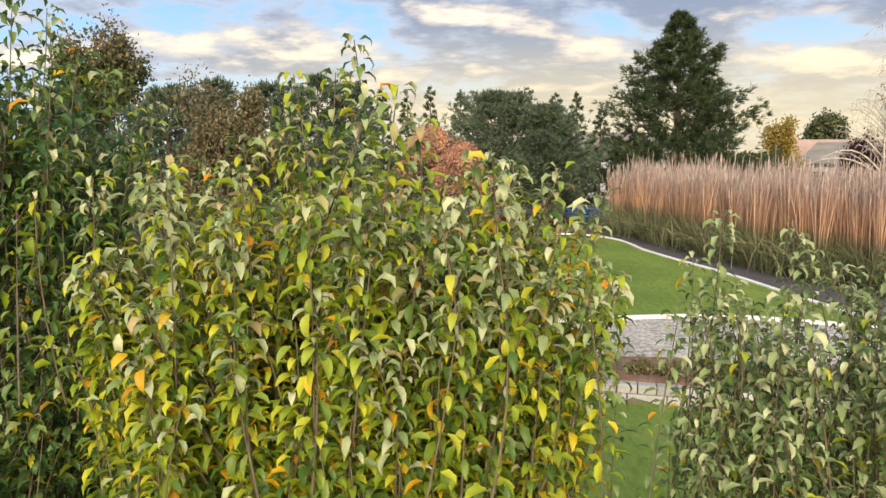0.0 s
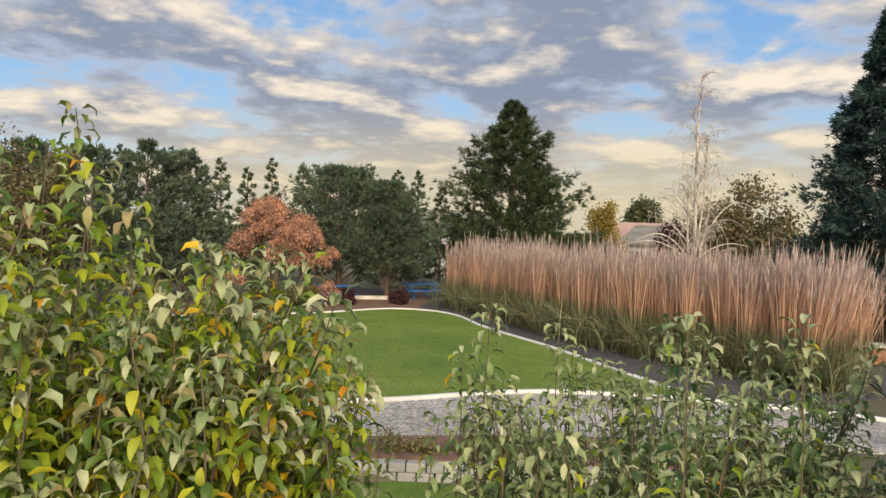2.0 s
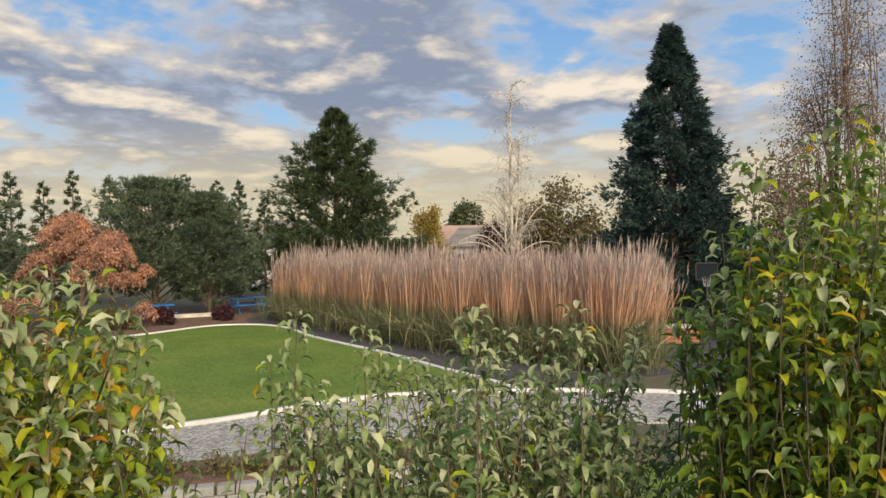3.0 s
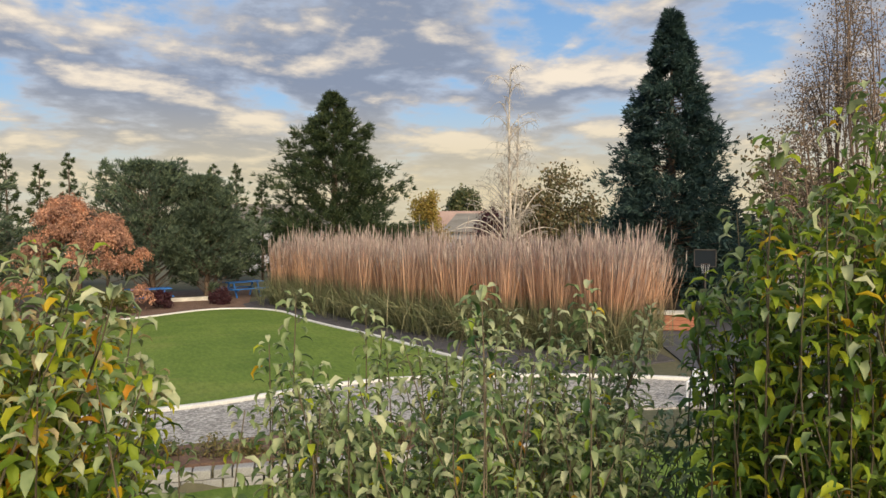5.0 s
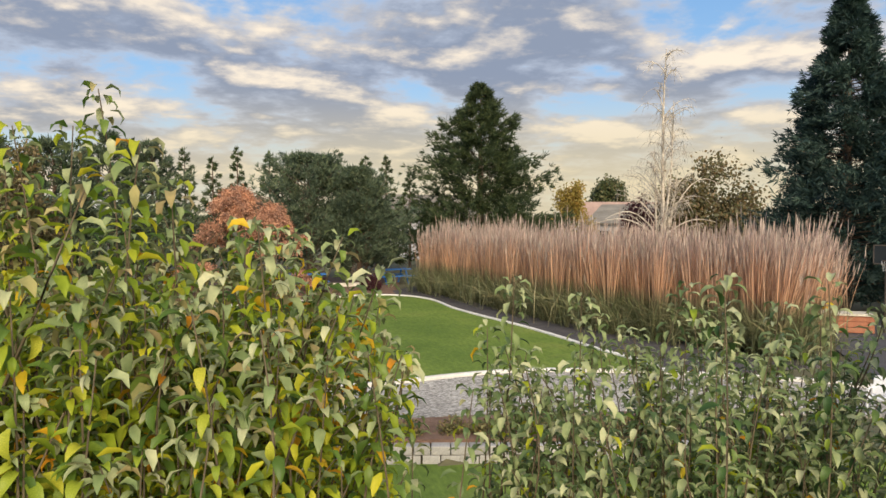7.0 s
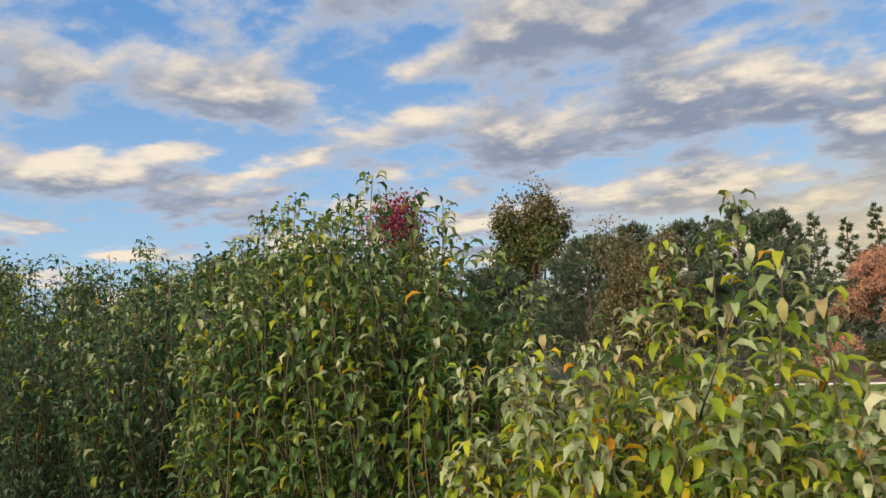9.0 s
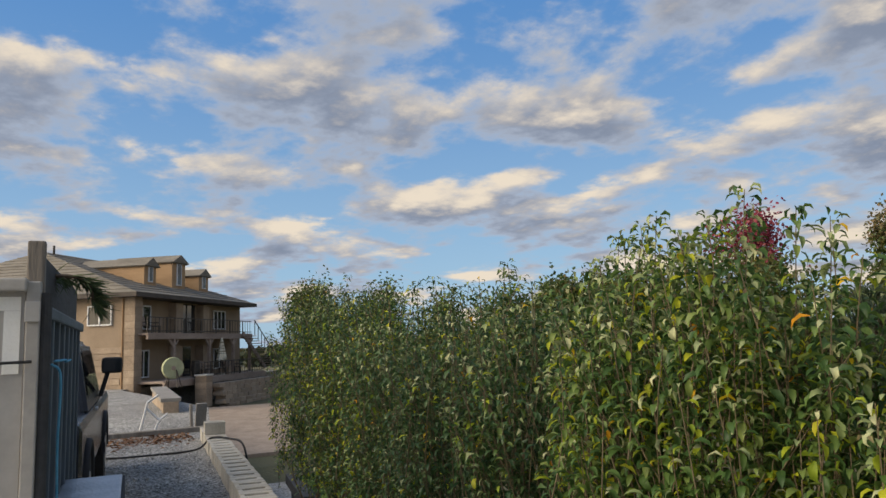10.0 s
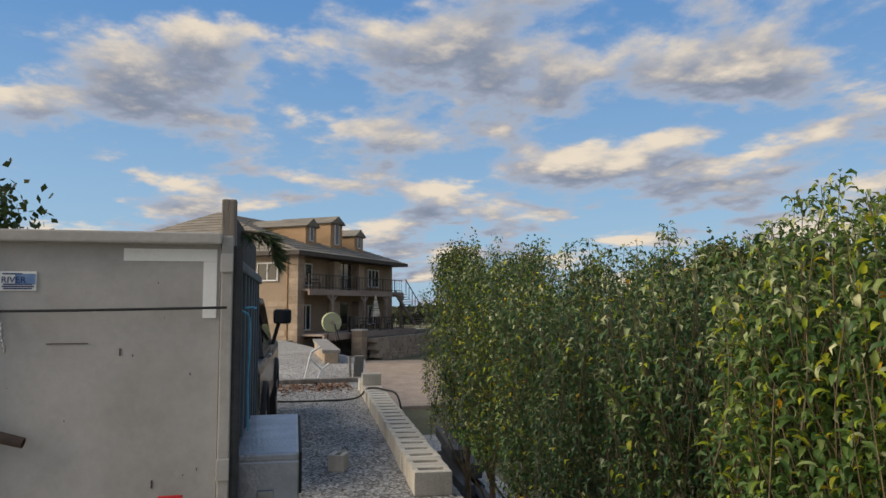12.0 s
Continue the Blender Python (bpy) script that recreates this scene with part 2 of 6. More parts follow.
CROWN = {
    "rust": leafy("rust_leaves", lin((0, (0.22, 0.115, 0.08)), (0.5, (0.40, 0.22, 0.155)), (1, (0.56, 0.34, 0.25))), trans=0.25, clump=1.6, rough=0.7),
    "green": leafy("broad_green_leaves", lin((0, (0.045, 0.075, 0.022)), (0.7, (0.10, 0.14, 0.04)), (1, (0.20, 0.15, 0.05))), trans=0.3),
    "maple": leafy("maple_leaves_turning", lin((0, (0.08, 0.10, 0.03)), (0.6, (0.14, 0.15, 0.04)), (1, (0.19, 0.16, 0.05))), trans=0.3),
    "magenta": leafy("crimson_leaves", lin((0, (0.17, 0.025, 0.05)), (0.6, (0.27, 0.04, 0.075)), (1, (0.33, 0.09, 0.09))), trans=0.3),
    "brown": leafy("brown_green_leaves", lin((0, (0.09, 0.10, 0.045)), (0.5, (0.15, 0.13, 0.06)), (1, (0.22, 0.15, 0.075))), trans=0.25),
    "yellow": leafy("yellow_leaves", lin((0, (0.26, 0.22, 0.05)), (0.6, (0.36, 0.27, 0.06)), (1, (0.33, 0.20, 0.05))), trans=0.3),
    "far": leafy("distant_leaves", lin((0, (0.05, 0.07, 0.03)), (0.6, (0.085, 0.105, 0.045)), (1, (0.14, 0.12, 0.05))), trans=0.2),
    "gray": leafy("thin_gray_pink_leaves", lin((0, (0.16, 0.13, 0.10)), (0.5, (0.30, 0.22, 0.17)), (1, (0.36, 0.29, 0.22))), trans=0.3, rough=0.7),
    "deepred": leafy("dark_red_leaves", lin((0, (0.035, 0.014, 0.02)), (1, (0.085, 0.03, 0.035))), trans=0.25),
    "locust": leafy("locust_leaves", lin((0, (0.04, 0.065, 0.022)), (0.7, (0.09, 0.13, 0.035)), (1, (0.21, 0.19, 0.05))), trans=0.35),
}
GRAVEL = pebbles("grey_gravel", [(0, (0.10, 0.10, 0.097)), (0.5, (0.28, 0.276, 0.262)), (1, (0.58, 0.565, 0.535))], 42)
PATHGRAVEL = pebbles("pale_path_gravel", [(0, (0.22, 0.205, 0.185)), (0.5, (0.37, 0.35, 0.315)), (1, (0.56, 0.53, 0.48))], 22)
CONCRETE = mottled("cast_concrete", [(0.3, (0.40, 0.37, 0.31)), (0.7, (0.62, 0.58, 0.50))], 2.5, 0.85, fine=60, bump=0.4, dist=0.004, piece=0.10)
KERB = mottled("pale_kerb_concrete", [(0.3, (0.58, 0.56, 0.51)), (0.7, (0.74, 0.72, 0.66))], 1.5, 0.85, fine=40, bump=0.3, dist=0.004)
MULCH = mottled("dark_mulch", [(0.3, (0.055, 0.052, 0.055)), (0.7, (0.11, 0.10, 0.10))], 3, 0.95, fine=30, bump=1.0, dist=0.04)
REDMULCH = mottled("reddish_bark_mulch", [(0.3, (0.13, 0.075, 0.05)), (0.7, (0.24, 0.15, 0.105))], 3, 0.95, fine=30, bump=1.0, dist=0.04)
SOIL = mottled("dry_field_ground", [(0.3, (0.075, 0.08, 0.04)), (0.7, (0.15, 0.13, 0.075))], 0.12, 0.95, fine=7, bump=0.6, dist=0.05)
ASPHALT = mottled("asphalt", [(0.3, (0.055, 0.056, 0.062)), (0.7, (0.09, 0.09, 0.098))], 0.6, 0.9, fine=30, bump=0.4, dist=0.01)


def lawn_material():
    mt = Mat("mown_lawn", 0.85, 0, 0.2)
    c = mt.ramp(mt.noise(0.35, 5), [(0.3, (0.10, 0.16, 0.026)), (0.55, (0.145, 0.21, 0.036)), (0.75, (0.21, 0.245, 0.055))])
    g = mt.ramp(mt.noise(11, 4, 0.7, (1.0, 0.35, 1.0)), [(0.25, (0.6, 0.65, 0.6)), (0.75, (1.35, 1.3, 1.3))])
    c = mt.mix(0.9, c, g, 'MULTIPLY')
    dry = mt.ramp(mt.noise(0.9, 4, 0.6, (0.35, 1.0, 1.0)), [(0.58, (0, 0, 0)), (0.75, (1, 1, 1))])
    c = mt.mix(mt.mix(0.5, (0, 0, 0), dry), c, (0.23, 0.22, 0.075))
    mt.color(c)
    mt.bump(mt.noise(45, 3), 0.8, 0.03)
    return mt.m


LAWN = lawn_material()


# ---------------------------------------------------------------- building helpers
def thing(name, label, category, group="", kind="", at=(0, 0, 0), rz=0.0):
    ob = new(name)
    ob.empty_display_size = 0.1
    ob.matrix_world = pose(*at, 0, 0, rz)
    return tagged(ob, label, category, group, kind)


def part(name, bm, material, parent=None, label=""):
    me = bpy.data.meshes.new(name)
    bm.normal_update()
    bm.to_mesh(me)
    bm.free()
    mats = material if isinstance(material, (list, tuple)) else [material]
    for mt in mats:
        me.materials.append(mt)
    ob = new(name, me)
    ob.parent = parent
    return tagged(ob, label)


def raw(name, verts, faces, material, parent=None, label="", index=None, smooth=True):
    """A mesh from arrays: verts (n, 3), faces (m, 3 or 4)."""
    verts, faces = np.asarray(verts, np.float32), np.asarray(faces, np.int32)
    me = bpy.data.meshes.new(name)
    k = faces.shape[1]
    me.vertices.add(len(verts))
    me.vertices.foreach_set("co", verts.ravel())
    me.loops.add(faces.size)
    me.loops.foreach_set("vertex_index", faces.ravel())
    me.polygons.add(len(faces))
    me.polygons.foreach_set("loop_start", np.arange(0, faces.size, k, dtype=np.int32))
    me.polygons.foreach_set("use_smooth", np.full(len(faces), smooth))
    mats = material if isinstance(material, (list, tuple)) else [material]
    for mt in mats:
        me.materials.append(mt)
    if index is not None:
        me.polygons.foreach_set("material_index", np.asarray(index, np.int32))
    me.update(calc_edges=True)
    ob = new(name, me)
    ob.parent = parent
    return tagged(ob, label)


def box(bm, c, s, rz=0.0, bevel=0.0, rx=0.0, ry=0.0):
    r = bmesh.ops.create_cube(bm, size=1.0, matrix=pose(*c, rx, ry, rz) @ Matrix.Diagonal((*s, 1)))
    if bevel:
        es = list({e for v in r["verts"] for e in v.link_edges})
        bmesh.ops.bevel(bm, geom=es, offset=bevel, segments=2, affect='EDGES', profile=0.6)
    return bm


def boxm(c, s, rz=0.0, bevel=0.0, rx=0.0, ry=0.0):
    return box(bmesh.new(), c, s, rz, bevel, rx, ry)


def rod(bm, a, b, r, r2=None, seg=8):
    a, b = Vector(a), Vector(b)
    d = b - a
    q = d.to_track_quat('Z', 'Y').to_matrix().to_4x4()
    bmesh.ops.create_cone(bm, cap_ends=True, segments=seg, radius1=r, radius2=r if r2 is None else r2, depth=d.length,
                          matrix=Matrix.Translation((a + b) / 2) @ q)
    return bm


def rodm(a, b, r, r2=None, seg=8):
    return rod(bmesh.new(), a, b, r, r2, seg)


def tubes(lines, radii, seg=5):
    """Verts and quads of tapered tubes along polylines; radii: one array for each line."""
    V, F, base = [], [], 0
    ang = np.linspace(0, 2 * np.pi, seg, endpoint=False)
    for pts, rad in zip(lines, radii):
        pts = np.asarray(pts, float)
        n = len(pts)
        d = np.gradient(pts, axis=0)
        d /= np.linalg.norm(d, axis=1)[:, None] + 1e-9
        ref = np.where(np.abs(d[:, 2:3]) > 0.9, [[1.0, 0, 0]], [[0, 0, 1.0]])
        u = np.cross(d, ref)
        u /= np.linalg.norm(u, axis=1)[:, None] + 1e-9
        w = np.cross(d, u)
        ring = pts[:, None] + np.asarray(rad)[:, None, None] * (np.cos(ang)[None, :, None] * u[:, None] + np.sin(ang)[None, :, None] * w[:, None])
        V.append(ring.reshape(-1, 3))
        i, j = np.meshgrid(np.arange(n - 1), np.arange(seg), indexing="ij")
        a = base + i * seg + j
        b = base + i * seg + (j + 1) % seg
        F.append(np.stack([a, b, b + seg, a + seg], -1).reshape(-1, 4))
        base += n * seg
    return np.concatenate(V), np.concatenate(F)


def leaf_mesh(pos, az, p0, curl, size, roll, rng, width=0.52, rows=5, fold=0.25):
    """Many leaves: each starts at pos, runs out towards az at pitch p0 and bends down by curl along its length."""
    n = len(pos)
    s = np.linspace(0, 1, rows)
    mid = p0[:, None] - curl[:, None] * (s[None, :-1] + 0.5 / (rows - 1))
    step = size[:, None] / (rows - 1)
    a = np.concatenate([np.zeros((n, 1)), np.cumsum(np.cos(mid) * step, 1)], 1)
    z = np.concatenate([np.zeros((n, 1)), np.cumsum(np.sin(mid) * step, 1)], 1)
    pit = p0[:, None] - curl[:, None] * s[None]
    w = 0.5 * width * size[:, None] * (np.sin(np.pi * np.clip(s, 0.02, 0.985) ** 0.72) ** 0.85)[None]
    A = np.stack([np.cos(az), np.sin(az), np.zeros(n)], -1)
    B = np.stack([-np.sin(az), np.cos(az), np.zeros(n)], -1)
    up = -np.sin(pit)[..., None] * A[:, None] + np.cos(pit)[..., None] * np.array([0, 0, 1.0])
    cr, sr = np.cos(roll)[:, None, None], np.sin(roll)[:, None, None]
    side = cr * B[:, None] + sr * up
    nrm = -sr * B[:, None] + cr * up
    c = pos[:, None] + a[..., None] * A[:, None] + z[..., None] * np.array([0, 0, 1.0])
    V = np.stack([c - side * w[..., None] + nrm * (fold * w)[..., None], c, c + side * w[..., None] + nrm * (fold * w)[..., None]], 2)
    k = rows * 3
    i, j = np.meshgrid(np.arange(rows - 1), np.arange(2), indexing="ij")
    q = (i * 3 + j).ravel()
    f = np.stack([q, q + 1, q + 4, q + 3], -1)
    F = (np.arange(n) * k)[:, None, None] + f[None]
    return V.reshape(-1, 3), F.reshape(-1, 4), len(f)


from mathutils.geometry import tessellate_polygon

# ---------------------------------------------------------------- ground, lawn, path, kerbs
EDGE = lambda x: 1.395 - 0.111 * x     # the terrace's outer edge
TERRACE_Z = 1.95


def smooth_curve(pts, n):
    """A smooth curve (Catmull-Rom) through a few plan points."""
    P = [np.array(p, float) for p in pts]
    P = [2 * P[0] - P[1]] + P + [2 * P[-1] - P[-2]]
    out = []
    for k in range(1, len(P) - 2):
        for t in np.linspace(0, 1, n, endpoint=False):
            a, b, c, d = P[k - 1:k + 3]
            out.append(0.5 * (2 * b + (c - a) * t + (2 * a - 5 * b + 4 * c - d) * t * t + (3 * b - a - 3 * c + d) * t ** 3))
    out.append(P[-2])
    return np.array(out)


def ground_height(x, y):
    wall = np.where(x > 0, 11.3 - 0.2 * x, 11.3)
    low = np.where((y < wall) & (x < 16) & (x > -22), -0.30, 0.0)
    return low


def build_ground():
    fx = np.concatenate([[-3000, -900, -300, -120], np.arange(-60, -10, 2.0), np.arange(-10, 18, 0.5), np.arange(18, 60, 2.0), [120, 300, 900, 3000]])
    fy = np.concatenate([[-3000, -900, -300, -100, -40, -20], np.arange(-10, 16, 0.25), np.arange(16, 60, 2.0), [120, 300, 900, 3000]])
    X, Y = np.meshgrid(fx, fy, indexing="ij")
    Z = ground_height(X, Y) - 0.02
    V = np.stack([X, Y, Z], -1).reshape(-1, 3)
    ny = len(fy)
    i, j = np.meshgrid(np.arange(len(fx) - 1), np.arange(ny - 1), indexing="ij")
    a = (i * ny + j).ravel()
    ob = raw("ground", V, np.stack([a, a + ny, a + ny + 1, a + 1], -1), SOIL, smooth=False)
    tagged(ob, "dry grassy field ground around the yard", "ground", kind="structure")


def sheet(name, outline, z, material, label, category, thick=0.03):
    """A flat piece of ground with a skirt round its edge."""
    pts = [Vector((p[0], p[1], z)) for p in outline]
    tris = tessellate_polygon([pts])
    n = len(pts)
    bm = bmesh.new()
    vs = [bm.verts.new(p) for p in pts]
    lo = [bm.verts.new((p.x, p.y, z - thick)) for p in pts]
    for t in tris:
        f = bm.faces.new([vs[q] for q in t])
        f.normal_update()
        if f.normal.z < 0:
            f.normal_flip()
    for q in range(n):
        bm.faces.new((vs[q], lo[q], lo[(q + 1) % n], vs[(q + 1) % n]))
    return tagged(part(name, bm, material), label, category, kind="structure")


def strip(name, line, w, z0, z1, material, label, category):
    """A kerb of width w along a plan line, its top edges rounded off."""
    line = np.asarray(line, float)
    d = np.gradient(line, axis=0)
    d /= np.linalg.norm(d, axis=1)[:, None]
    nrm = np.stack([-d[:, 1], d[:, 0]], -1)
    prof = [(-w / 2, z0), (-w / 2, z1 - 0.02), (-w / 2 + 0.02, z1), (w / 2 - 0.02, z1), (w / 2, z1 - 0.02), (w / 2, z0)]
    V = np.concatenate([np.concatenate([line + nrm * o, np.full((len(line), 1), z)], 1)[:, None] for o, z in prof], 1)
    k = len(prof)
    i, j = np.meshgrid(np.arange(len(line) - 1), np.arange(k - 1), indexing="ij")
    a = (i * k + j).ravel()
    return tagged(raw(name, V.reshape(-1, 3), np.stack([a, a + 1, a + k + 1, a + k], -1), material, smooth=False), label, category, kind="structure")


build_ground()
NEAR = smooth_curve([(-6, 15.0), (-2.5, 14.6), (0.7, 14.5), (2.3, 14.6), (4.1, 15.02), (5.8, 15.12), (7.8, 14.55), (9.45, 13.85), (11.3, 12.75), (13.2, 11.0)], 8)
FAR = smooth_curve([(8.75, 14.2), (8.66, 15.6), (8.3, 17.6), (8.1, 19.2), (7.75, 21.3), (7.15, 23.8), (6.72, 26.0), (6.62, 27.6), (6.45, 29.0), (5.85, 30.3), (4.8, 31.05), (3.4, 31.0), (1.0, 29.5), (-2.2, 28.4), (-6, 27.6)], 8)
lawn_edge = [p for p in NEAR if p[0] < 8.6] + list(FAR) + [(-7.5, 24), (-7.5, 16)]
sheet("lawn", lawn_edge, 0.03, LAWN, "mown green lawn with a few dry streaks", "lawn", 0.05)
strip("kerb_near", NEAR, 0.15, -0.05, 0.09, KERB, "pale curved concrete kerb between lawn and gravel path", "kerb")
strip("kerb_far", FAR, 0.13, -0.05, 0.08, KERB, "pale curved concrete kerb round the lawn's far edge", "kerb")
path_poly = [p for p in NEAR] + [(15.5, 9.3), (12.0, 9.8), (9, 10.9), (6.5, 11.6), (3.8, 12.0), (1.2, 12.1), (-6, 12.2)]
sheet("gravel_path", path_poly, 0.022, PATHGRAVEL, "pale crushed gravel path curving past the lawn", "path", 0.04)
sheet("planting_bed", [(-6, 12.2), (1.2, 12.1), (3.8, 12.0), (6.5, 11.6), (6.6, 11.5), (6.6, 10.1), (5, 10.35), (0, 11.35), (-6, 11.35)], 0.03, REDMULCH, "narrow planting bed behind the low block wall", "bed", 0.06)
mulch_poly = [p for p in FAR if p[1] < 30.8 and p[0] > 5.2] + [(5.5, 33), (7, 35), (13.5, 26), (15.0, 19), (13.4, 14.2), (9.4, 14.0)]
sheet("mulch_bed", mulch_poly, 0.015, MULCH, "dark mulch bed under the tall grass", "bed", 0.04)
sheet("bark_bed", [p for p in FAR if p[0] < 5.2] + [(-8, 36), (0, 41), (7.5, 42), (5.4, 31.1)], 0.012, REDMULCH, "reddish bark mulch bed behind the lawn", "bed", 0.04)
sheet("asphalt_drive", [(12.6, 12.6), (16.5, 8.0), (34, 10), (30, 21.5), (18.0, 20.2), (15.2, 17.0)], 0.018, ASPHALT, "dark asphalt drive beyond the gravel path", "drive", 0.04)
sheet("grass_strip", [(-8, 3.4), (16, 0.5), (16, 8.0), (4, 10.4), (0, 11.1), (-8, 11.2)], -0.285, LAWN, "green grass strip below the terrace", "lawn", 0.04)

# the gravel terrace on which the trailer stands
bm = bmesh.new()
outline = [(9.5, EDGE(9.5)), (-15.0, EDGE(-15.0)), (-15.0, -30), (9.5, -30)]
vs = [bm.verts.new((x, y, -0.5)) for x, y in outline]
f = bm.faces.new(vs)
r = bmesh.ops.extrude_face_region(bm, geom=[f])
for v in r["geom"]:
    if isinstance(v, bmesh.types.BMVert):
        v.co.z = TERRACE_Z
bmesh.ops.recalc_face_normals(bm, faces=bm.faces)
tagged(part("terrace", bm, GRAVEL), "raised terrace of grey crushed gravel", "terrace", kind="structure")


# ---------------------------------------------------------------- apple trees
def shoot_line(base, tip, bend, rng, n=6):
    s = np.linspace(0, 1, n)[:, None]
    mid = np.array([rng.normal(0, bend), rng.normal(0, bend), 0])
    return base + (tip - base) * s + mid * np.sin(np.pi * s)


def apple_tree(x, y, rx, ry, z0, top, shoots, seed, warm, tips=(), size=0.064, label="", base=-0.3, dome=0.55, gold=0.04, gap=0.018, rows=5, downy=0.16, low_bias=1.0, singles=0, main=None):
    """warm: the share of yellowing leaves; tips: tall shoots that stand out of the crown."""
    rng = np.random.default_rng(seed)
    ob = thing("apple_tree", label, "tree", "apple trees along the terrace", at=(x, y, base))
    o = np.array([x, y, base])
    lines, radii = [], []
    trunk = np.array([[0, 0, 0], [0.02, 0.01, 0.5], [-0.02, 0.03, 1.1], [0.0, 0.0, z0 - base + 0.5]])
    for k in range(8):
        a = k * 2.4 + rng.uniform(-0.3, 0.3)
        h0 = rng.uniform(0.9, z0 - base + 0.3)
        e = np.array([np.cos(a) * rx * 0.65, np.sin(a) * ry * 0.65, min(h0 + rng.uniform(0.6, 1.3), top - base - 0.4)])
        l = shoot_line(np.array([0, 0, h0]), e, 0.05, rng)
        lines.append(l), radii.append(np.linspace(0.022, 0.008, len(l)))
    V, F = tubes([trunk], [np.array([0.06, 0.052, 0.045, 0.03])], 8)
    raw("trunk", V, F, BARK, ob, "grey-brown bark")
    P, A, T, kind = [], [], [], []
    ends = [(np.array(t) - o, 0.85, True) for t in tips]
    for k in range(shoots):
        a, r = rng.uniform(0, 2 * np.pi), np.sqrt(rng.uniform(0.0, 1))
        skin = top - dome * r ** 2.2 + rng.normal(0, 0.10)
        drop = rng.uniform(0, 1) ** low_bias * (skin - z0 - 0.3)
        zt = skin - drop
        # the crown is fullest at mid height
        full = 1.0 - 0.25 * abs((zt - z0) / (top - z0) - 0.55)
        if drop > 0.3:
            r = max(r, rng.uniform(0.3, 1.0)) * full
        ends.append((np.array([np.cos(a) * r * rx, np.sin(a) * r * ry, zt - base]), rng.uniform(0.40, 0.75), drop < 0.15))
    for tip, ln, tall in ends:
        out = np.array([tip[0], tip[1], 0.0])
        d = np.array([0, 0, 1.0]) * ln + (rng.normal(0, 0.05, 3) if ln > 0.8 else out * rng.uniform(0.0, 0.45) + rng.normal(0, 0.08, 3))
        line = shoot_line(tip - d, tip, 0.025, rng)
        lines.append(line), radii.append(np.linspace(0.0045, 0.0018, len(line)))
        n = max(8, int(ln / gap * (1.3 if tall else 1.0)))
        s = 1 - (1 - np.linspace(0.05, 1.0, n)) ** (1.35 if tall else 1.0)
        P.append(np.stack([np.interp(s, np.linspace(0, 1, len(line)), line[:, c]) for c in range(3)], -1))
        A.append(np.arange(n) * 2.4 + rng.uniform(0, 6.28) + rng.normal(0, 0.3, n))
        back = s * ln - ln
        T.append(back)
        kk = np.where(rng.random(n) < np.clip(warm + rng.normal(0, 0.22 if warm > 0.3 else 0.07), 0, 1), 4, 0)
        kk[rng.random(n) < gold * rng.choice([0.2, 0.5, 2.4])] = 2
        young = back > -downy if tall else back > (-0.15 if main is LEAF_GREY else -0.05)
        kk[young & (rng.random(n) < np.where(back > -0.12, 0.8 if main is LEAF_GREY else 0.45 if main else 0.7 if tall else 0.35, 0.5 if main is LEAF_GREY else 0.12 if main else 0.22 if warm > 0.5 else 0.6))] = 1
        if tall and warm > 0.4:
            kk[young & (rng.random(n) < np.where(back > -0.12, 0.14, 0.02))] = 3
        kind.append(kk)
    P, A, T, kind = np.concatenate(P), np.concatenate(A), np.concatenate(T), np.concatenate(kind)
    n = len(P)
    young = np.clip(1 + T / 0.2, 0, 1)
    p0 = rng.normal(0.12, 0.42, n) + young * 0.6
    curl = rng.normal(1.25, 0.4, n) + young * 1.1
    ls = size * rng.uniform(0.65, 1.25, n) * (1 - 0.1 * np.clip(1 + T / 0.05, 0, 1))
    roll = rng.normal(0, 0.35, n)
    # the blade starts a petiole's length away from the twig
    P = P + np.stack([np.cos(A) * 0.02, np.sin(A) * 0.02, np.full(n, 0.006)], -1)
    mats = [main or LEAF_GREEN, LEAF_PALE, LEAF_GOLD, LEAF_TAN, LEAF_WARM]
    single = np.zeros(n, bool)
    if singles:
        # the leaves on the side that faces the terrace are separate pieces
        front = np.argsort(P[:, 1] + rng.uniform(0, 0.35, n) + 0.25 * np.abs(P[:, 2] + base - 3.1))
        single[front[:singles]] = True
        for q in np.nonzero(single)[0]:
            me = single_leaf(5 if main and kind[q] == 0 else int(kind[q]), int(rng.integers(0, 4)))
            lf = new("leaf", me)
            lf.parent = ob
            lf.matrix_basis = Matrix.Translation(P[q]) @ pose(0, 0, 0, math.degrees(roll[q]) * 0.6, -math.degrees(p0[q] - 0.3), math.degrees(A[q])) @ Matrix.Scale(ls[q], 4)
    m = ~single
    V, F, per = leaf_mesh(P[m], A[m], p0[m], curl[m], ls[m], roll[m], rng, rows=rows, width=0.40, fold=0.5)
    tagged(raw("foliage", V, F, mats, ob, index=np.repeat(kind[m], per)), kind="stuff")
    V, F = tubes(lines, radii, 3)
    tagged(raw("branchwork", V, F, TWIG, ob, "reddish-brown upright shoots"), kind="stuff")
    return ob


LEAF_CACHE = {}


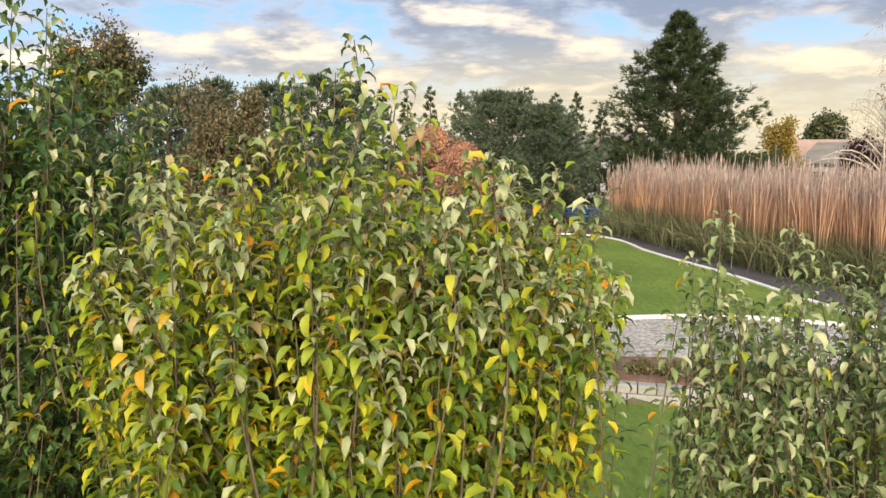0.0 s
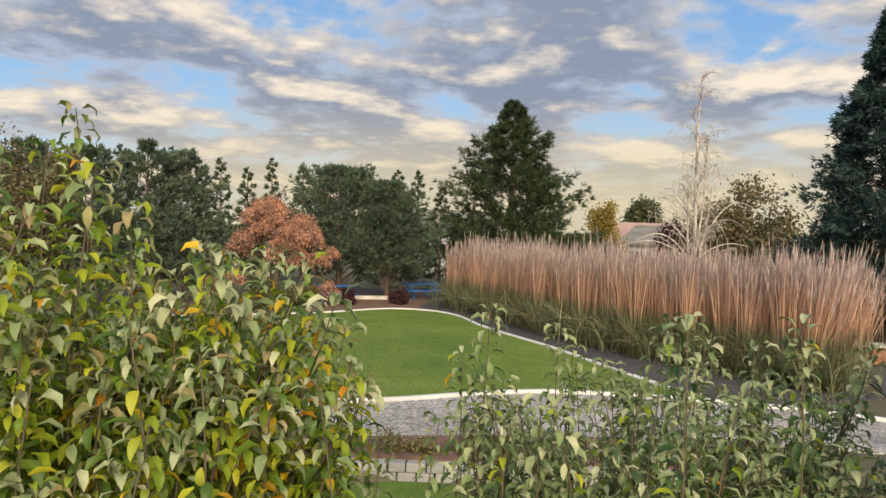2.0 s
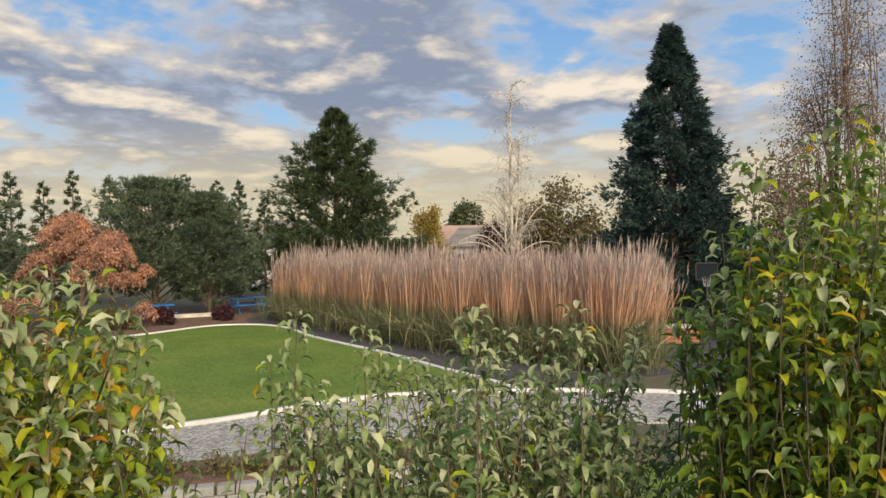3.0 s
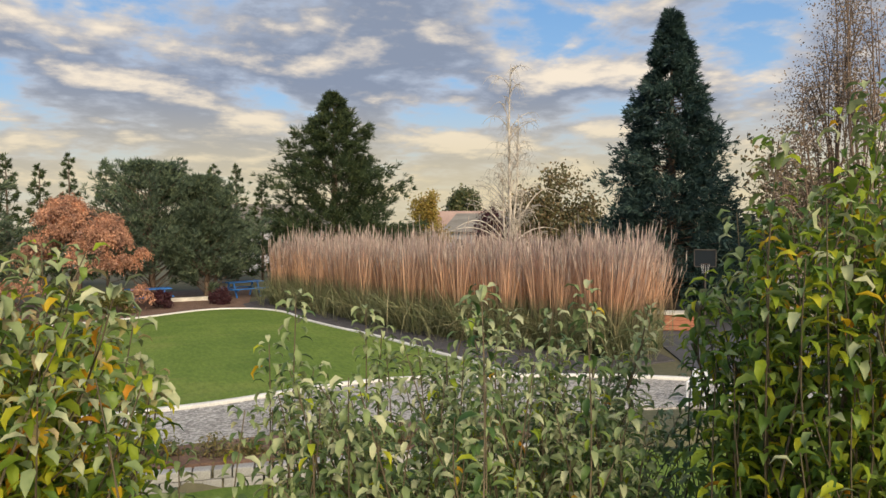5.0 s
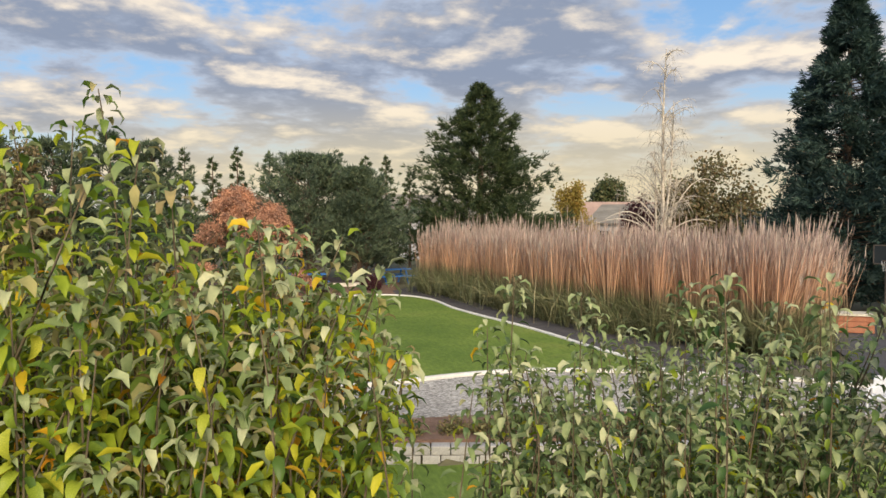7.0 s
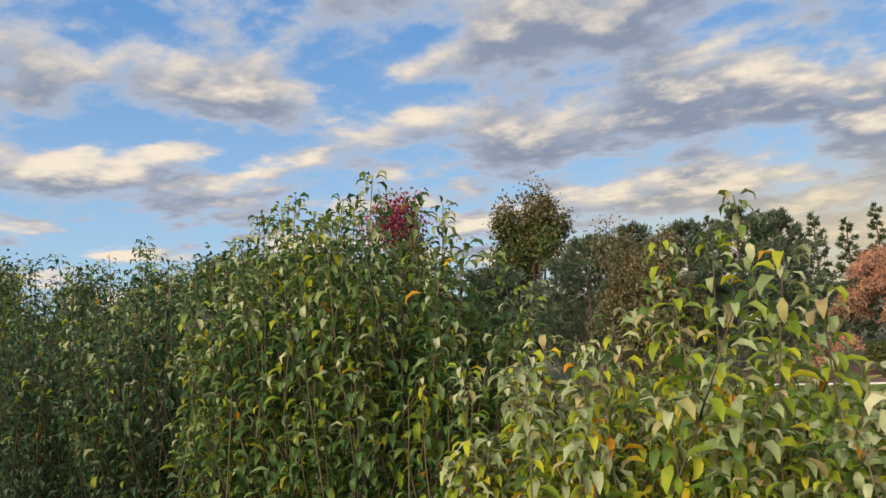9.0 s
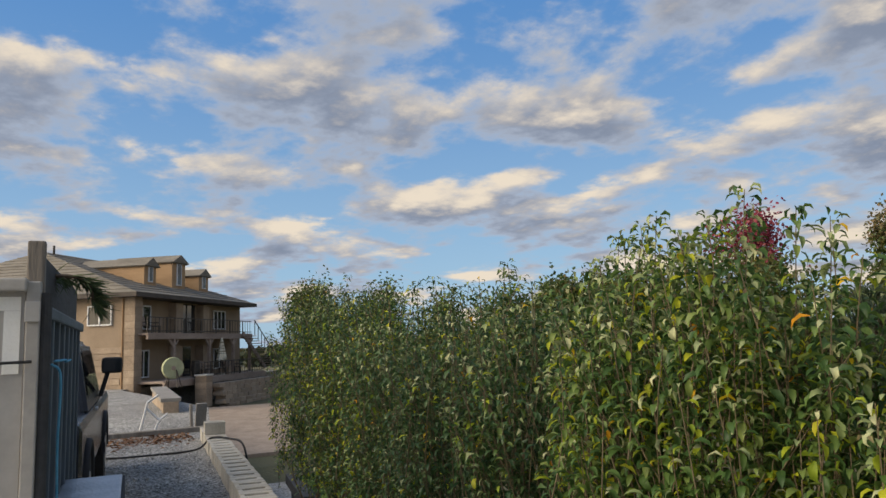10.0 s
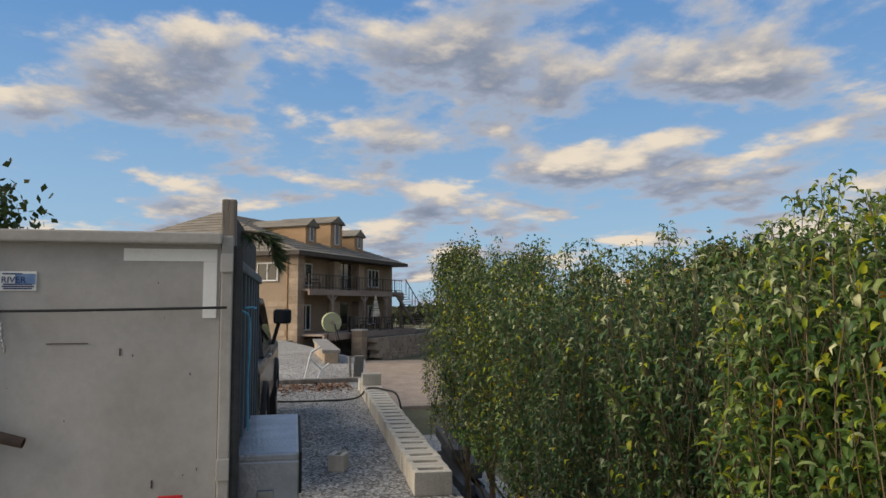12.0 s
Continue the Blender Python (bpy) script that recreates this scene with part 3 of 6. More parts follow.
def single_leaf(kind, variant):
    """One leaf one metre long, to be scaled; a few curls for each colour."""
    if (kind, variant) not in LEAF_CACHE:
        rng = np.random.default_rng(900 + variant)
        one = np.ones(1)
        V, F, _ = leaf_mesh(np.zeros((1, 3)), one * 0, one * 0.3, one * (1.1 + 0.4 * variant), one, one * 0, rng, rows=6, width=0.40, fold=0.5)
        me = bpy.data.meshes.new("leaf")
        me.from_pydata(V.tolist(), [], F.tolist())
        me.polygons.foreach_set("use_smooth", np.full(len(F), True))
        me.materials.append(SINGLE[kind])
        LEAF_CACHE[kind, variant] = me
    return LEAF_CACHE[kind, variant]


ROW = lambda x: 2.35 - 0.111 * x
apple_tree(-0.28, 2.25, 0.85, 0.58, 2.05, 3.42, 700, 1, 0.64, singles=300, rows=4, dome=0.28, low_bias=1.5, size=0.058, downy=0.18, gap=0.0165,
           tips=[(-0.28, 2.39, 3.83), (-0.43, 2.19, 3.70), (-0.10, 1.95, 3.64), (0.15, 1.95, 3.46), (-0.62, 2.3, 3.5), (-0.8, 2.1, 3.42), (-0.3, 1.75, 3.36), (0.02, 1.75, 3.32), (0.3, 1.85, 3.15),
                 (-0.5, 1.8, 3.3), (-0.95, 2.0, 3.4), (-0.33, 2.33, 3.72), (-0.05, 2.05, 3.55), (-0.2, 1.85, 3.42), (-0.7, 1.9, 3.4), (0.2, 2.1, 3.35), (-0.5, 2.35, 3.6)],
           label="bushy apple tree with yellowing leaves below the terrace", gold=0.07)
apple_tree(-1.86, 2.5, 0.84, 0.60, 1.9, 3.95, 620, 2, 0.13, singles=300, dome=0.45, low_bias=1.4, rows=4, main=LEAF_MID, size=0.058, downy=0.2,
           tips=[(-1.55, 2.37, 4.08), (-1.83, 2.57, 4.03), (-1.98, 2.5, 3.95), (-1.3, 2.4, 3.66), (-2.1, 2.5, 3.92), (-1.05, 2.2, 3.32), (-1.7, 2.2, 3.9), (-1.45, 2.5, 4.0), (-1.9, 2.4, 3.98), (-2.05, 2.6, 3.98), (-1.62, 2.5, 4.02), (-1.2, 2.3, 3.5), (-2.3, 2.6, 4.08), (-2.45, 2.6, 4.05), (-2.15, 2.55, 4.1), (-2.6, 2.6, 3.95), (-2.4, 2.4, 3.9), (-2.25, 2.45, 4.0)],
           label="tall apple tree in green leaf with some yellow", gold=0.012)
apple_tree(1.62, 2.38, 0.86, 0.50, 1.9, 3.08, 360, 3, 0.12, singles=250, rows=4, dome=0.18, low_bias=1.2, main=LEAF_GREY,
           tips=[(0.98, 2.55, 3.26), (1.2, 2.49, 3.21), (1.30, 1.85, 3.33), (1.5, 2.3, 3.18), (0.78, 2.35, 2.95), (1.75, 2.2, 3.2), (1.42, 2.05, 3.1), (1.66, 1.9, 3.3), (1.05, 2.2, 3.05), (1.35, 2.4, 3.1), (0.6, 2.4, 2.85), (1.9, 2.2, 3.2), (1.62, 2.45, 3.15), (0.9, 2.6, 3.1)],
           label="young apple tree with thin upright green shoots", gold=0.01, size=0.052, downy=0.3)
apple_tree(2.40, 1.50, 0.52, 0.52, 1.8, 3.62, 420, 4, 0.28, singles=300, rows=4, dome=0.25, low_bias=1.3, size=0.06, main=LEAF_GREEN,
           tips=[(1.98, 1.52, 3.70), (2.12, 1.45, 3.76), (2.3, 1.5, 3.86), (2.45, 1.5, 3.8), (2.2, 1.4, 3.72), (2.0, 1.4, 3.55)],
           label="dense dark green apple tree beside the terrace", gold=0.03)
apple_tree(0.13, 2.72, 0.30, 0.22, 2.35, 2.98, 70, 6, 0.0, tips=[(0.30, 2.75, 3.0), (0.02, 2.7, 3.12), (0.18, 2.6, 2.95), (0.40, 2.7, 2.86), (-0.08, 2.75, 3.18), (0.1, 2.8, 3.06)],
           label="slender apple tree with small pinkish-grey downy leaves", gold=0.0, size=0.034, rows=4, downy=0.7, dome=0.15, main=LEAF_TAN, gap=0.014)
for k, (x, dy, top, rx) in enumerate([(-3.1, 0.05, 3.82, 0.78), (-4.2, 0.05, 3.9, 0.85), (-5.6, 0.1, 3.98, 0.9), (-7.1, 0.15, 4.1, 0.95), (-8.7, 0.15, 4.3, 1.0), (-10.2, 0.15, 4.38, 0.95)]):
    apple_tree(x, ROW(x) + dy, rx, 0.72, 1.75 if k < 3 else 1.9, top, 470 if k < 2 else 310, 20 + k, 0.03 if k < 3 else 0.16, label="leafy apple tree in the row along the wall",
               tips=[(x + 0.35, ROW(x) + dy, top + 0.15), (x - 0.3, ROW(x) + dy + 0.1, top + 0.1), (x, ROW(x) + dy - 0.2, top + 0.05)],
               gold=0.006, gap=0.021, rows=3, size=0.058 if k < 2 else 0.066, dome=0.35, low_bias=1.2, main=LEAF_DARK, singles=150 if k == 0 else 0)


# ---------------------------------------------------------------- conifers and broad trees
def tufts(points, dirs, length, width, per, spread, rng):
    """Clumps of needles: per thin blades fan out at each point along its direction."""
    n = len(points)
    P = np.repeat(points, per, 0)
    D = np.repeat(dirs, per, 0) + rng.normal(0, spread, (n * per, 3))
    D /= np.linalg.norm(D, axis=1)[:, None]
    ref = rng.normal(0, 1, (n * per, 3))
    S = np.cross(D, ref)
    S /= np.linalg.norm(S, axis=1)[:, None]
    l = length * rng.uniform(0.6, 1.25, (n * per, 1))
    w = width * rng.uniform(0.7, 1.3, (n * per, 1))
    V = np.stack([P - S * w * 0.4, P + D * l * 0.55 - S * w, P + D * l, P + D * l * 0.5 + S * w], 1).reshape(-1, 3)
    F = np.arange(n * per * 4).reshape(-1, 4)
    return V, F


def conifer(name, x, y, h, r, kind, seed, label, tip_power=0.8, droop=0.0, up=0.35, count=2200, length=0.34, width=0.05, clear=0.1, base=0.0, per=9, lumpy=0.25, bushy=32, side=0.16):
    rng = np.random.default_rng(seed)
    ob = thing(name, label, "tree", at=(x, y, base))
    V, F = tubes([np.array([[0, 0, 0], [0.03, 0, h * 0.5], [0, 0, h * 0.97]])], [np.array([r * 0.07, r * 0.045, 0.02])], 8)
    raw("trunk", V, F, BARK, ob)
    lines, rad, pts, dirs = [], [], [], []
    limbs = max(40, count // 22)
    for k in range(limbs):
        t = clear + (1 - clear) * (k + rng.uniform(0, 1)) / limbs
        a = k * 2.399 + rng.normal(0, 0.25)
        reach = r * (1 - t) ** tip_power * (1 + rng.normal(0, lumpy)) + 0.12
        z = t * h
        e = np.array([np.cos(a) * reach, np.sin(a) * reach, z + reach * (up - droop)])
        e[2] = min(e[2], h * 1.0)
        s = np.linspace(0, 1, 5)[:, None]
        l = np.array([0, 0, z]) + (e - [0, 0, z]) * s + np.array([0, 0, -1.0]) * droop * reach * 0.25 * np.sin(np.pi * s)
        lines.append(l), rad.append(np.linspace(0.03, 0.008, 5))
        m = max(6, int(bushy * (0.35 + reach / r)))
        u = rng.uniform(0.3, 1.0, m) ** 0.7
        p = np.stack([np.interp(u, s[:, 0], l[:, c]) for c in range(3)], -1)
        sidew = np.array([-np.sin(a), np.cos(a), 0])
        p += sidew * (rng.normal(0, side, (m, 1)) * reach * u[:, None]) + rng.normal(0, 0.045 * reach + 0.03, (m, 3))
        dd = np.array([np.cos(a), np.sin(a), up * 1.2 - droop]) + rng.normal(0, 0.35, (m, 3))
        pts.append(p), dirs.append(dd)
    pts, dirs = np.concatenate(pts), np.concatenate(dirs)
    dirs /= np.linalg.norm(dirs, axis=1)[:, None]
    top = np.array([[0, 0, h * 0.95], [0, 0, h], [0.05, 0, h * 0.92]])
    pts, dirs = np.concatenate([pts, top]), np.concatenate([dirs, np.tile([[0, 0, 1.0]], (3, 1))])
    V, F = tufts(pts, dirs, length, width, per, 0.42, rng)
    tagged(raw("needle_crown", V, F, CONIFER[kind], ob, smooth=False), kind="stuff")
    V, F = tubes(lines, rad, 3)
    tagged(raw("branchwork", V, F, BARK, ob), kind="stuff")
    return ob


def grow(rng, p, d, length, r, depth, lines, rads, ends, spread=0.55, rise=0.15, shrink=0.72, kids=3):
    n = 4
    pts = [p]
    for k in range(n):
        d = d + rng.normal(0, 0.13, 3) + np.array([0, 0, rise * 0.3])
        d = d / np.linalg.norm(d)
        pts.append(pts[-1] + d * length / n)
    lines.append(np.array(pts)), rads.append(np.linspace(r, r * 0.6, n + 1))
    if depth == 0:
        ends.append((pts[-1], d))
        ends.append((pts[2], d))
        return
    for k in range(kids):
        dd = d + rng.normal(0, spread, 3)
        dd = dd / np.linalg.norm(dd)
        grow(rng, pts[-1 if k else 3], dd, length * shrink * rng.uniform(0.8, 1.15), r * 0.6, depth - 1, lines, rads, ends, spread, rise, shrink, kids)


def broad_tree(name, x, y, h, r, kind, seed, label, leaf=0.12, per=26, base=0.0, clear=0.25, scatter=0.45, top_kind=None, depth=4, squash=1.0):
    rng = np.random.default_rng(seed)
    ob = thing(name, label, "tree", at=(x, y, base))
    lines, rads, ends = [], [], []
    trunk = np.array([[0, 0, 0], [0.04, 0.02, h * clear * 0.6], [0, 0.03, h * clear]])
    for k in range(6):
        a = k * 1.05 + rng.uniform(-0.3, 0.3)
        d = np.array([np.cos(a) * rng.uniform(0.3, 0.95), np.sin(a) * rng.uniform(0.3, 0.95), rng.uniform(0.5, 1.2)])
        grow(rng, trunk[-1] + [0, 0, rng.uniform(0, h * 0.25)], d / np.linalg.norm(d), h * 0.26, 0.05 * h / 6, depth - 1, lines, rads, ends)
    E = np.array([e for e, _ in ends])
    # fit the branch ends into the crown's real outline
    lo, hi = np.percentile(E[:, 2], 1), np.percentile(E[:, 2], 99)
    rad = np.percentile(np.linalg.norm(E[:, :2], axis=1), 95)
    fz = lambda P: trunk[-1][2] * 0.9 + (P[:, 2] - lo) / (hi - lo) * (h - trunk[-1][2] * 0.9)

    def fitted(P):
        P = np.array(P, float)
        Q = P.copy()
        Q[:, :2] *= r / rad
        high = P[:, 2] > trunk[-1][2]
        Q[:, 2] = np.where(high, fz(P), P[:, 2])
        return Q
    V, F = tubes([trunk], [np.array([0.03, 0.025, 0.02]) * h * 0.8], 8)
    raw("trunk", V, F, BARK, ob)
    V, F = tubes([fitted(l) for l in lines], rads, 4)
    tagged(raw("branchwork", V, F, BARK, ob), kind="stuff")
    E = fitted(E)
    P = np.repeat(E, per, 0) + rng.normal(0, scatter * r * 0.3, (len(E) * per, 3))
    n = len(P)
    V, F = tufts(P, rng.normal(0, 1, (n, 3)) + np.array([0, 0, -0.5]), leaf, leaf * 0.32, 1, 0.2, rng)
    k = 1
    if top_kind:
        idx = np.repeat((P[:, 2] + rng.normal(0, h * 0.04, n) > h * 0.86).astype(int), k)
        raw("crown", V, F, [CROWN[kind], CROWN[top_kind]], ob, index=idx)
    else:
        raw("crown", V, F, CROWN[kind], ob)
    return ob


def polar(azd, d):
    return math.sin(radians(azd)) * d, math.cos(radians(azd)) * d


def top_at(el, d):
    return 3.5 + d * math.tan(radians(el))


conifer("pine", 11.4, 38.6, 10.7, 4.2, "pine", 31, "big dark green pine behind the tall grass", tip_power=0.8, up=0.42, count=3000, length=0.36, width=0.019, clear=0.04, per=11, lumpy=0.24, bushy=60, side=0.11)
conifer("spruce", 20.2, 21.8, 11.7, 3.4, "spruce", 32, "tall blue-black spruce with dense boughs", tip_power=0.92, up=0.14, count=6000, length=0.30, width=0.021, clear=0.03, per=9, lumpy=0.2, bushy=48)
for k, (a, d, h, r) in enumerate([(2.9, 37, 6.5, 2.5), (6.8, 36.5, 5.8, 1.9)]):
    conifer("scots_pine", *polar(a, d), h, r, "blue", 40 + k, "round bushy blue-green pine behind the lawn", tip_power=0.5, up=0.75, count=3000, length=0.28, width=0.019, clear=0.02, per=9, lumpy=0.36, bushy=36)
for k, (a, d, h, r) in enumerate([(-22.5, 26, 5.5, 2.0), (-19, 30, 6.2, 1.8), (-15, 32, 6.3, 1.8), (-11.4, 33, 6.8, 1.8), (-8.6, 34, 6.6, 1.7), (-30, 30, 4.8, 1.9)]):
    conifer("pine", *polar(a, d), h, r, "blue", 50 + k, "grey-green pine in the border", tip_power=0.6, up=0.75, count=1700, length=0.30, width=0.024, clear=0.02, per=6, lumpy=0.36, bushy=30)
for k, (a, el) in enumerate([(-13.4, 5.4), (-9.9, 5.5), (-6.4, 4.9), (-4.4, 4.3), (-2.6, 5.1), (-0.2, 4.8), (7.3, 4.6), (8.9, 4.7), (10.8, 3.4)]):
    d = 46 + (k * 5) % 3
    conifer("fir", *polar(a, d), top_at(el, d), 1.5, "fir", 60 + k, "narrow dark fir in the far row", tip_power=1.05, up=0.3, count=1100, length=0.26, width=0.027, clear=0.02, per=5, bushy=24)


def weeping_tree(x, y, h, r, seed, label):
    """A mop-headed tree whose branches arch over and hang to the ground."""
    rng = np.random.default_rng(seed)
    ob = thing("weeping_tree", label, "tree", at=(x, y, 0))
    V, F = tubes([np.array([[0, 0, 0], [0.15, 0, h * 0.4], [0.05, 0.1, h * 0.85]])], [np.array([0.14, 0.11, 0.07])], 8)
    raw("trunk", V, F, BARK, ob)
    lines, rads, P = [], [], []
    for k in range(64):
        # drooping pads of foliage, each on its own arching limb
        a = k * 2.4 + rng.uniform(-0.4, 0.4)
        reach = r * rng.uniform(0.1, 1.0) ** 0.6 * (1 + 0.3 * math.sin(a * 2 + 0.6))
        zc = h * (0.93 - 0.52 * (reach / r) ** 1.7) - rng.uniform(0, 0.35) * h * (reach / r)
        c = np.array([math.cos(a) * reach, math.sin(a) * reach, max(zc, 0.5)])
        s = np.linspace(0, 1, 7)[:, None]
        l = np.array([0.05, 0.1, h * 0.72]) + (c - [0.05, 0.1, h * 0.72]) * s + np.array([0, 0, 0.5]) * np.sin(np.pi * s)
        lines.append(l), rads.append(np.linspace(0.035, 0.008, 7))
        size = rng.uniform(0.3, 0.68)
        d = rng.normal(0, 1, (420, 3))
        d /= np.linalg.norm(d, axis=1)[:, None]
        q = d * size * rng.uniform(0.25, 1.0, (420, 1)) ** 0.6
        q[:, 2] = np.abs(q[:, 2]) * 0.4 - (q[:, 0] ** 2 + q[:, 1] ** 2) * 0.9 / size
        P.append(c + q + rng.normal(0, 0.05, (420, 3)))
    P = np.concatenate(P)
    P[:, 2] = np.maximum(P[:, 2], 0.12)
    n = len(P)
    V, F = tufts(P, rng.normal(0, 0.7, (n, 3)) + np.array([0, 0, -0.8]), 0.13, 0.02, 2, 0.3, rng)
    tagged(raw("foliage", V, F, CROWN["rust"], ob), kind="stuff")
    V, F = tubes(lines, rads, 4)
    tagged(raw("branchwork", V, F, BARK, ob), kind="stuff")


weeping_tree(*polar(-2.0, 33), 5.35, 2.7, 71, "weeping tree with rusty red-brown autumn leaves")
broad_tree("broadleaf_tree", *polar(-26.8, 32), 8.1, 1.7, "green", 72, "green tree with a rusty top behind the border", per=46, leaf=0.17, top_kind="brown")
broad_tree("maple_tree", *polar(-37.8, 25), 7.0, 2.2, "maple", 73, "maple tree turning crimson at the top", per=60, leaf=0.16, top_kind="magenta", clear=0.12)
broad_tree("brown_shrub", *polar(-19.8, 21), 5.3, 1.2, "brown", 74, "tall shrub with browning leaves", per=24, leaf=0.11, clear=0.1)
broad_tree("brown_shrub", *polar(-16.8, 22), 5.2, 1.1, "brown", 75, "tall shrub with browning leaves", per=24, leaf=0.11, clear=0.1)
broad_tree("yellow_tree", *polar(23.6, 52), 5.7, 1.5, "yellow", 76, "small tree with thin yellow leaves", per=26, leaf=0.18, clear=0.1)
broad_tree("round_tree", *polar(26.8, 110), 8.4, 2.4, "far", 77, "distant dark round tree", per=36, leaf=0.5, scatter=0.7)
broad_tree("red_shrub", *polar(29.3, 60), 4.6, 1.7, "deepred", 84, "dark red shrub beside the neighbouring house", per=40, leaf=0.2, clear=0.05)
broad_tree("brown_tree", *polar(33.9, 50), 6.8, 2.9, "brown", 78, "brownish tree beyond the drive", per=40, leaf=0.26, clear=0.1, scatter=0.6)
broad_tree("thin_leaved_tree", *polar(54.8, 26), 11.6, 2.4, "gray", 79, "tall tree with sparse pinkish grey leaves", per=56, leaf=0.085, clear=0.12)
broad_tree("autumn_tree", *polar(51.5, 36), 6.0, 4.0, "brown", 80, "brownish tree beyond the drive", per=40, leaf=0.28, clear=0.06, scatter=0.6)
broad_tree("locust_tree", *polar(-112.5, 13.5), 6.5, 2.2, "locust", 81, "green locust tree behind the trailer", per=60, leaf=0.15, clear=0.12, base=TERRACE_Z - 0.02)
for k, (a, d, el, r) in enumerate([(-71.3, 64, 4.4, 3.0), (-66.5, 58, 4.0, 3.0), (-61, 50, 3.2, 2.6), (-56, 46, 3.0, 2.8), (-50, 42, 4.2, 2.6), (-45, 36, 4.4, 2.6)]):
    broad_tree("yard_tree", *polar(a, d), top_at(el, d), r, "green", 90 + k, "leafy green tree behind the apple row", per=30, leaf=0.31, clear=0.08, scatter=0.6)


def bare_birch(x, y, h, seed):
    """A leafless weeping birch: white stems, arching limbs and hanging twigs."""
    rng = np.random.default_rng(seed)
    ob = thing("bare_birch", "leafless white-barked birch with hanging twigs", "tree", at=(x, y, 0))
    lines, rads, fine, frad = [], [], [], []
    for k, (dx, dy, hh, r) in enumerate([(0.1, 0.0, h, 0.11), (-0.25, 0.2, h * 0.62, 0.07), (0.75, 0.1, h * 0.55, 0.07), (0.4, -0.2, h * 0.8, 0.06)]):
        s = np.linspace(0, 1, 12)
        l = np.stack([dx * s ** 1.3 + 0.06 * np.sin(s * 7 + k), dy * s + 0.05 * np.cos(s * 6), hh * s], -1)
        lines.append(l), rads.append(np.linspace(r, 0.012, 12))
        for q in range(30 if k == 0 else 14):
            t = rng.uniform(0.28, 0.97)
            p = np.array([np.interp(t, s, l[:, c]) for c in range(3)])
            a, reach = rng.uniform(0, 6.28), (1 - t) * 2.3 + 0.3
            reach *= rng.uniform(0.6, 1.2)
            u = np.linspace(0, 1, 7)
            b = p + np.stack([np.cos(a) * reach * u, np.sin(a) * reach * u, reach * (1.35 * u - 0.6 * u ** 2.4)], -1)
            lines.append(b), rads.append(np.linspace(0.022, 0.006, 7))
            for w in range(13):
                i0 = b[rng.integers(2, 7)]
                ln = rng.uniform(0.3, 1.1)
                v = np.linspace(0, 1, 5)
                sw = rng.normal(0, 0.16, 2)
                fine.append(i0 + np.stack([sw[0] * v * 1.5, sw[1] * v * 1.5, 0.25 * v - ln * 0.7 * v ** 1.8], -1))
                frad.append(np.linspace(0.008, 0.005, 5))
    # long arching limbs that lean out low over the grass
    for (ex, ez, top) in [(3.0, 4.6, 1.1), (-2.2, 3.4, 0.6), (2.6, 3.3, 0.35), (-2.7, 3.2, 0.45)]:
        u = np.linspace(0, 1, 10)
        b = np.stack([ex * u, 0.3 * u, 2.6 + (ez - 2.6) * u ** 0.8 + top * np.sin(np.pi * u)], -1)
        lines.append(b), rads.append(np.linspace(0.04, 0.008, 10))
    V, F = tubes(lines, rads, 5)
    raw("stem", V, F, BIRCH, ob, "white bark")
    V, F = tubes(fine, frad, 3)
    tagged(raw("twigwork", V, F, BIRCH, ob), kind="stuff")


bare_birch(14.6, 24.8, 9.9, 85)


# ---------------------------------------------------------------- tall grass
def straw_material():
    mt = Mat("dry_grass_stems", 0.7, 0, 0.25)
    sep = mt.node("ShaderNodeSeparateXYZ")
    mt.link(mt.coords(), sep.inputs[0])
    h = mt.node("ShaderNodeMapRange")
    h.inputs["From Max"].default_value = 3.0
    mt.link(sep.outputs[2], h.inputs[0])
    c = mt.ramp(h.outputs[0], [(0.0, (0.13, 0.15, 0.075)), (0.34, (0.25, 0.24, 0.14)), (0.50, (0.64, 0.43, 0.28)), (0.75, (0.68, 0.48, 0.35)), (1.0, (0.64, 0.50, 0.45))])
    v = mt.ramp(mt.rnd(), [(0, (0.42, 0.38, 0.42)), (0.25, (0.75, 0.72, 0.72)), (0.7, (1.0, 1.0, 1.0)), (1, (1.35, 1.28, 1.2))])
    b = mt.ramp(mt.noise(1.5, 3, 0.6, (1, 1, 0.25)), [(0.3, (0.72, 0.70, 0.74)), (0.5, (1.02, 1.0, 1.0)), (0.7, (1.28, 1.24, 1.18))])
    col = mt.mix(1.0, mt.mix(1.0, c, v, 'MULTIPLY'), b, 'MULTIPLY')
    mt.color(col)
    tr = mt.node("ShaderNodeBsdfTranslucent")
    mt.link(col, tr.inputs[0])
    mx = mt.node("ShaderNodeMixShader")
    mx.inputs[0].default_value = 0.45
    mt.link(mt.p.outputs[0], mx.inputs[1]), mt.link(tr.outputs[0], mx.inputs[2])
    mt.link(mx.outputs[0], mt.nt.nodes["Material Output"].inputs[0])
    return mt.m


STRAW = straw_material()
GRASSLEAF = leafy("tall_grass_leaves", lin((0, (0.12, 0.15, 0.075)), (0.5, (0.22, 0.24, 0.12)), (1, (0.38, 0.34, 0.19))), trans=0.25)
PLUME = leafy("grass_plumes", lin((0, (0.26, 0.19, 0.17)), (0.5, (0.46, 0.36, 0.31)), (1, (0.62, 0.53, 0.46))), trans=0.3, rough=0.8)
GRASS_FRONT = smooth_curve([(6.5, 32.6), (7.7, 28.3), (8.5, 24.4), (9.3, 21.2), (10.3, 18.6), (11.5, 16.3), (12.3, 14.6)], 10)


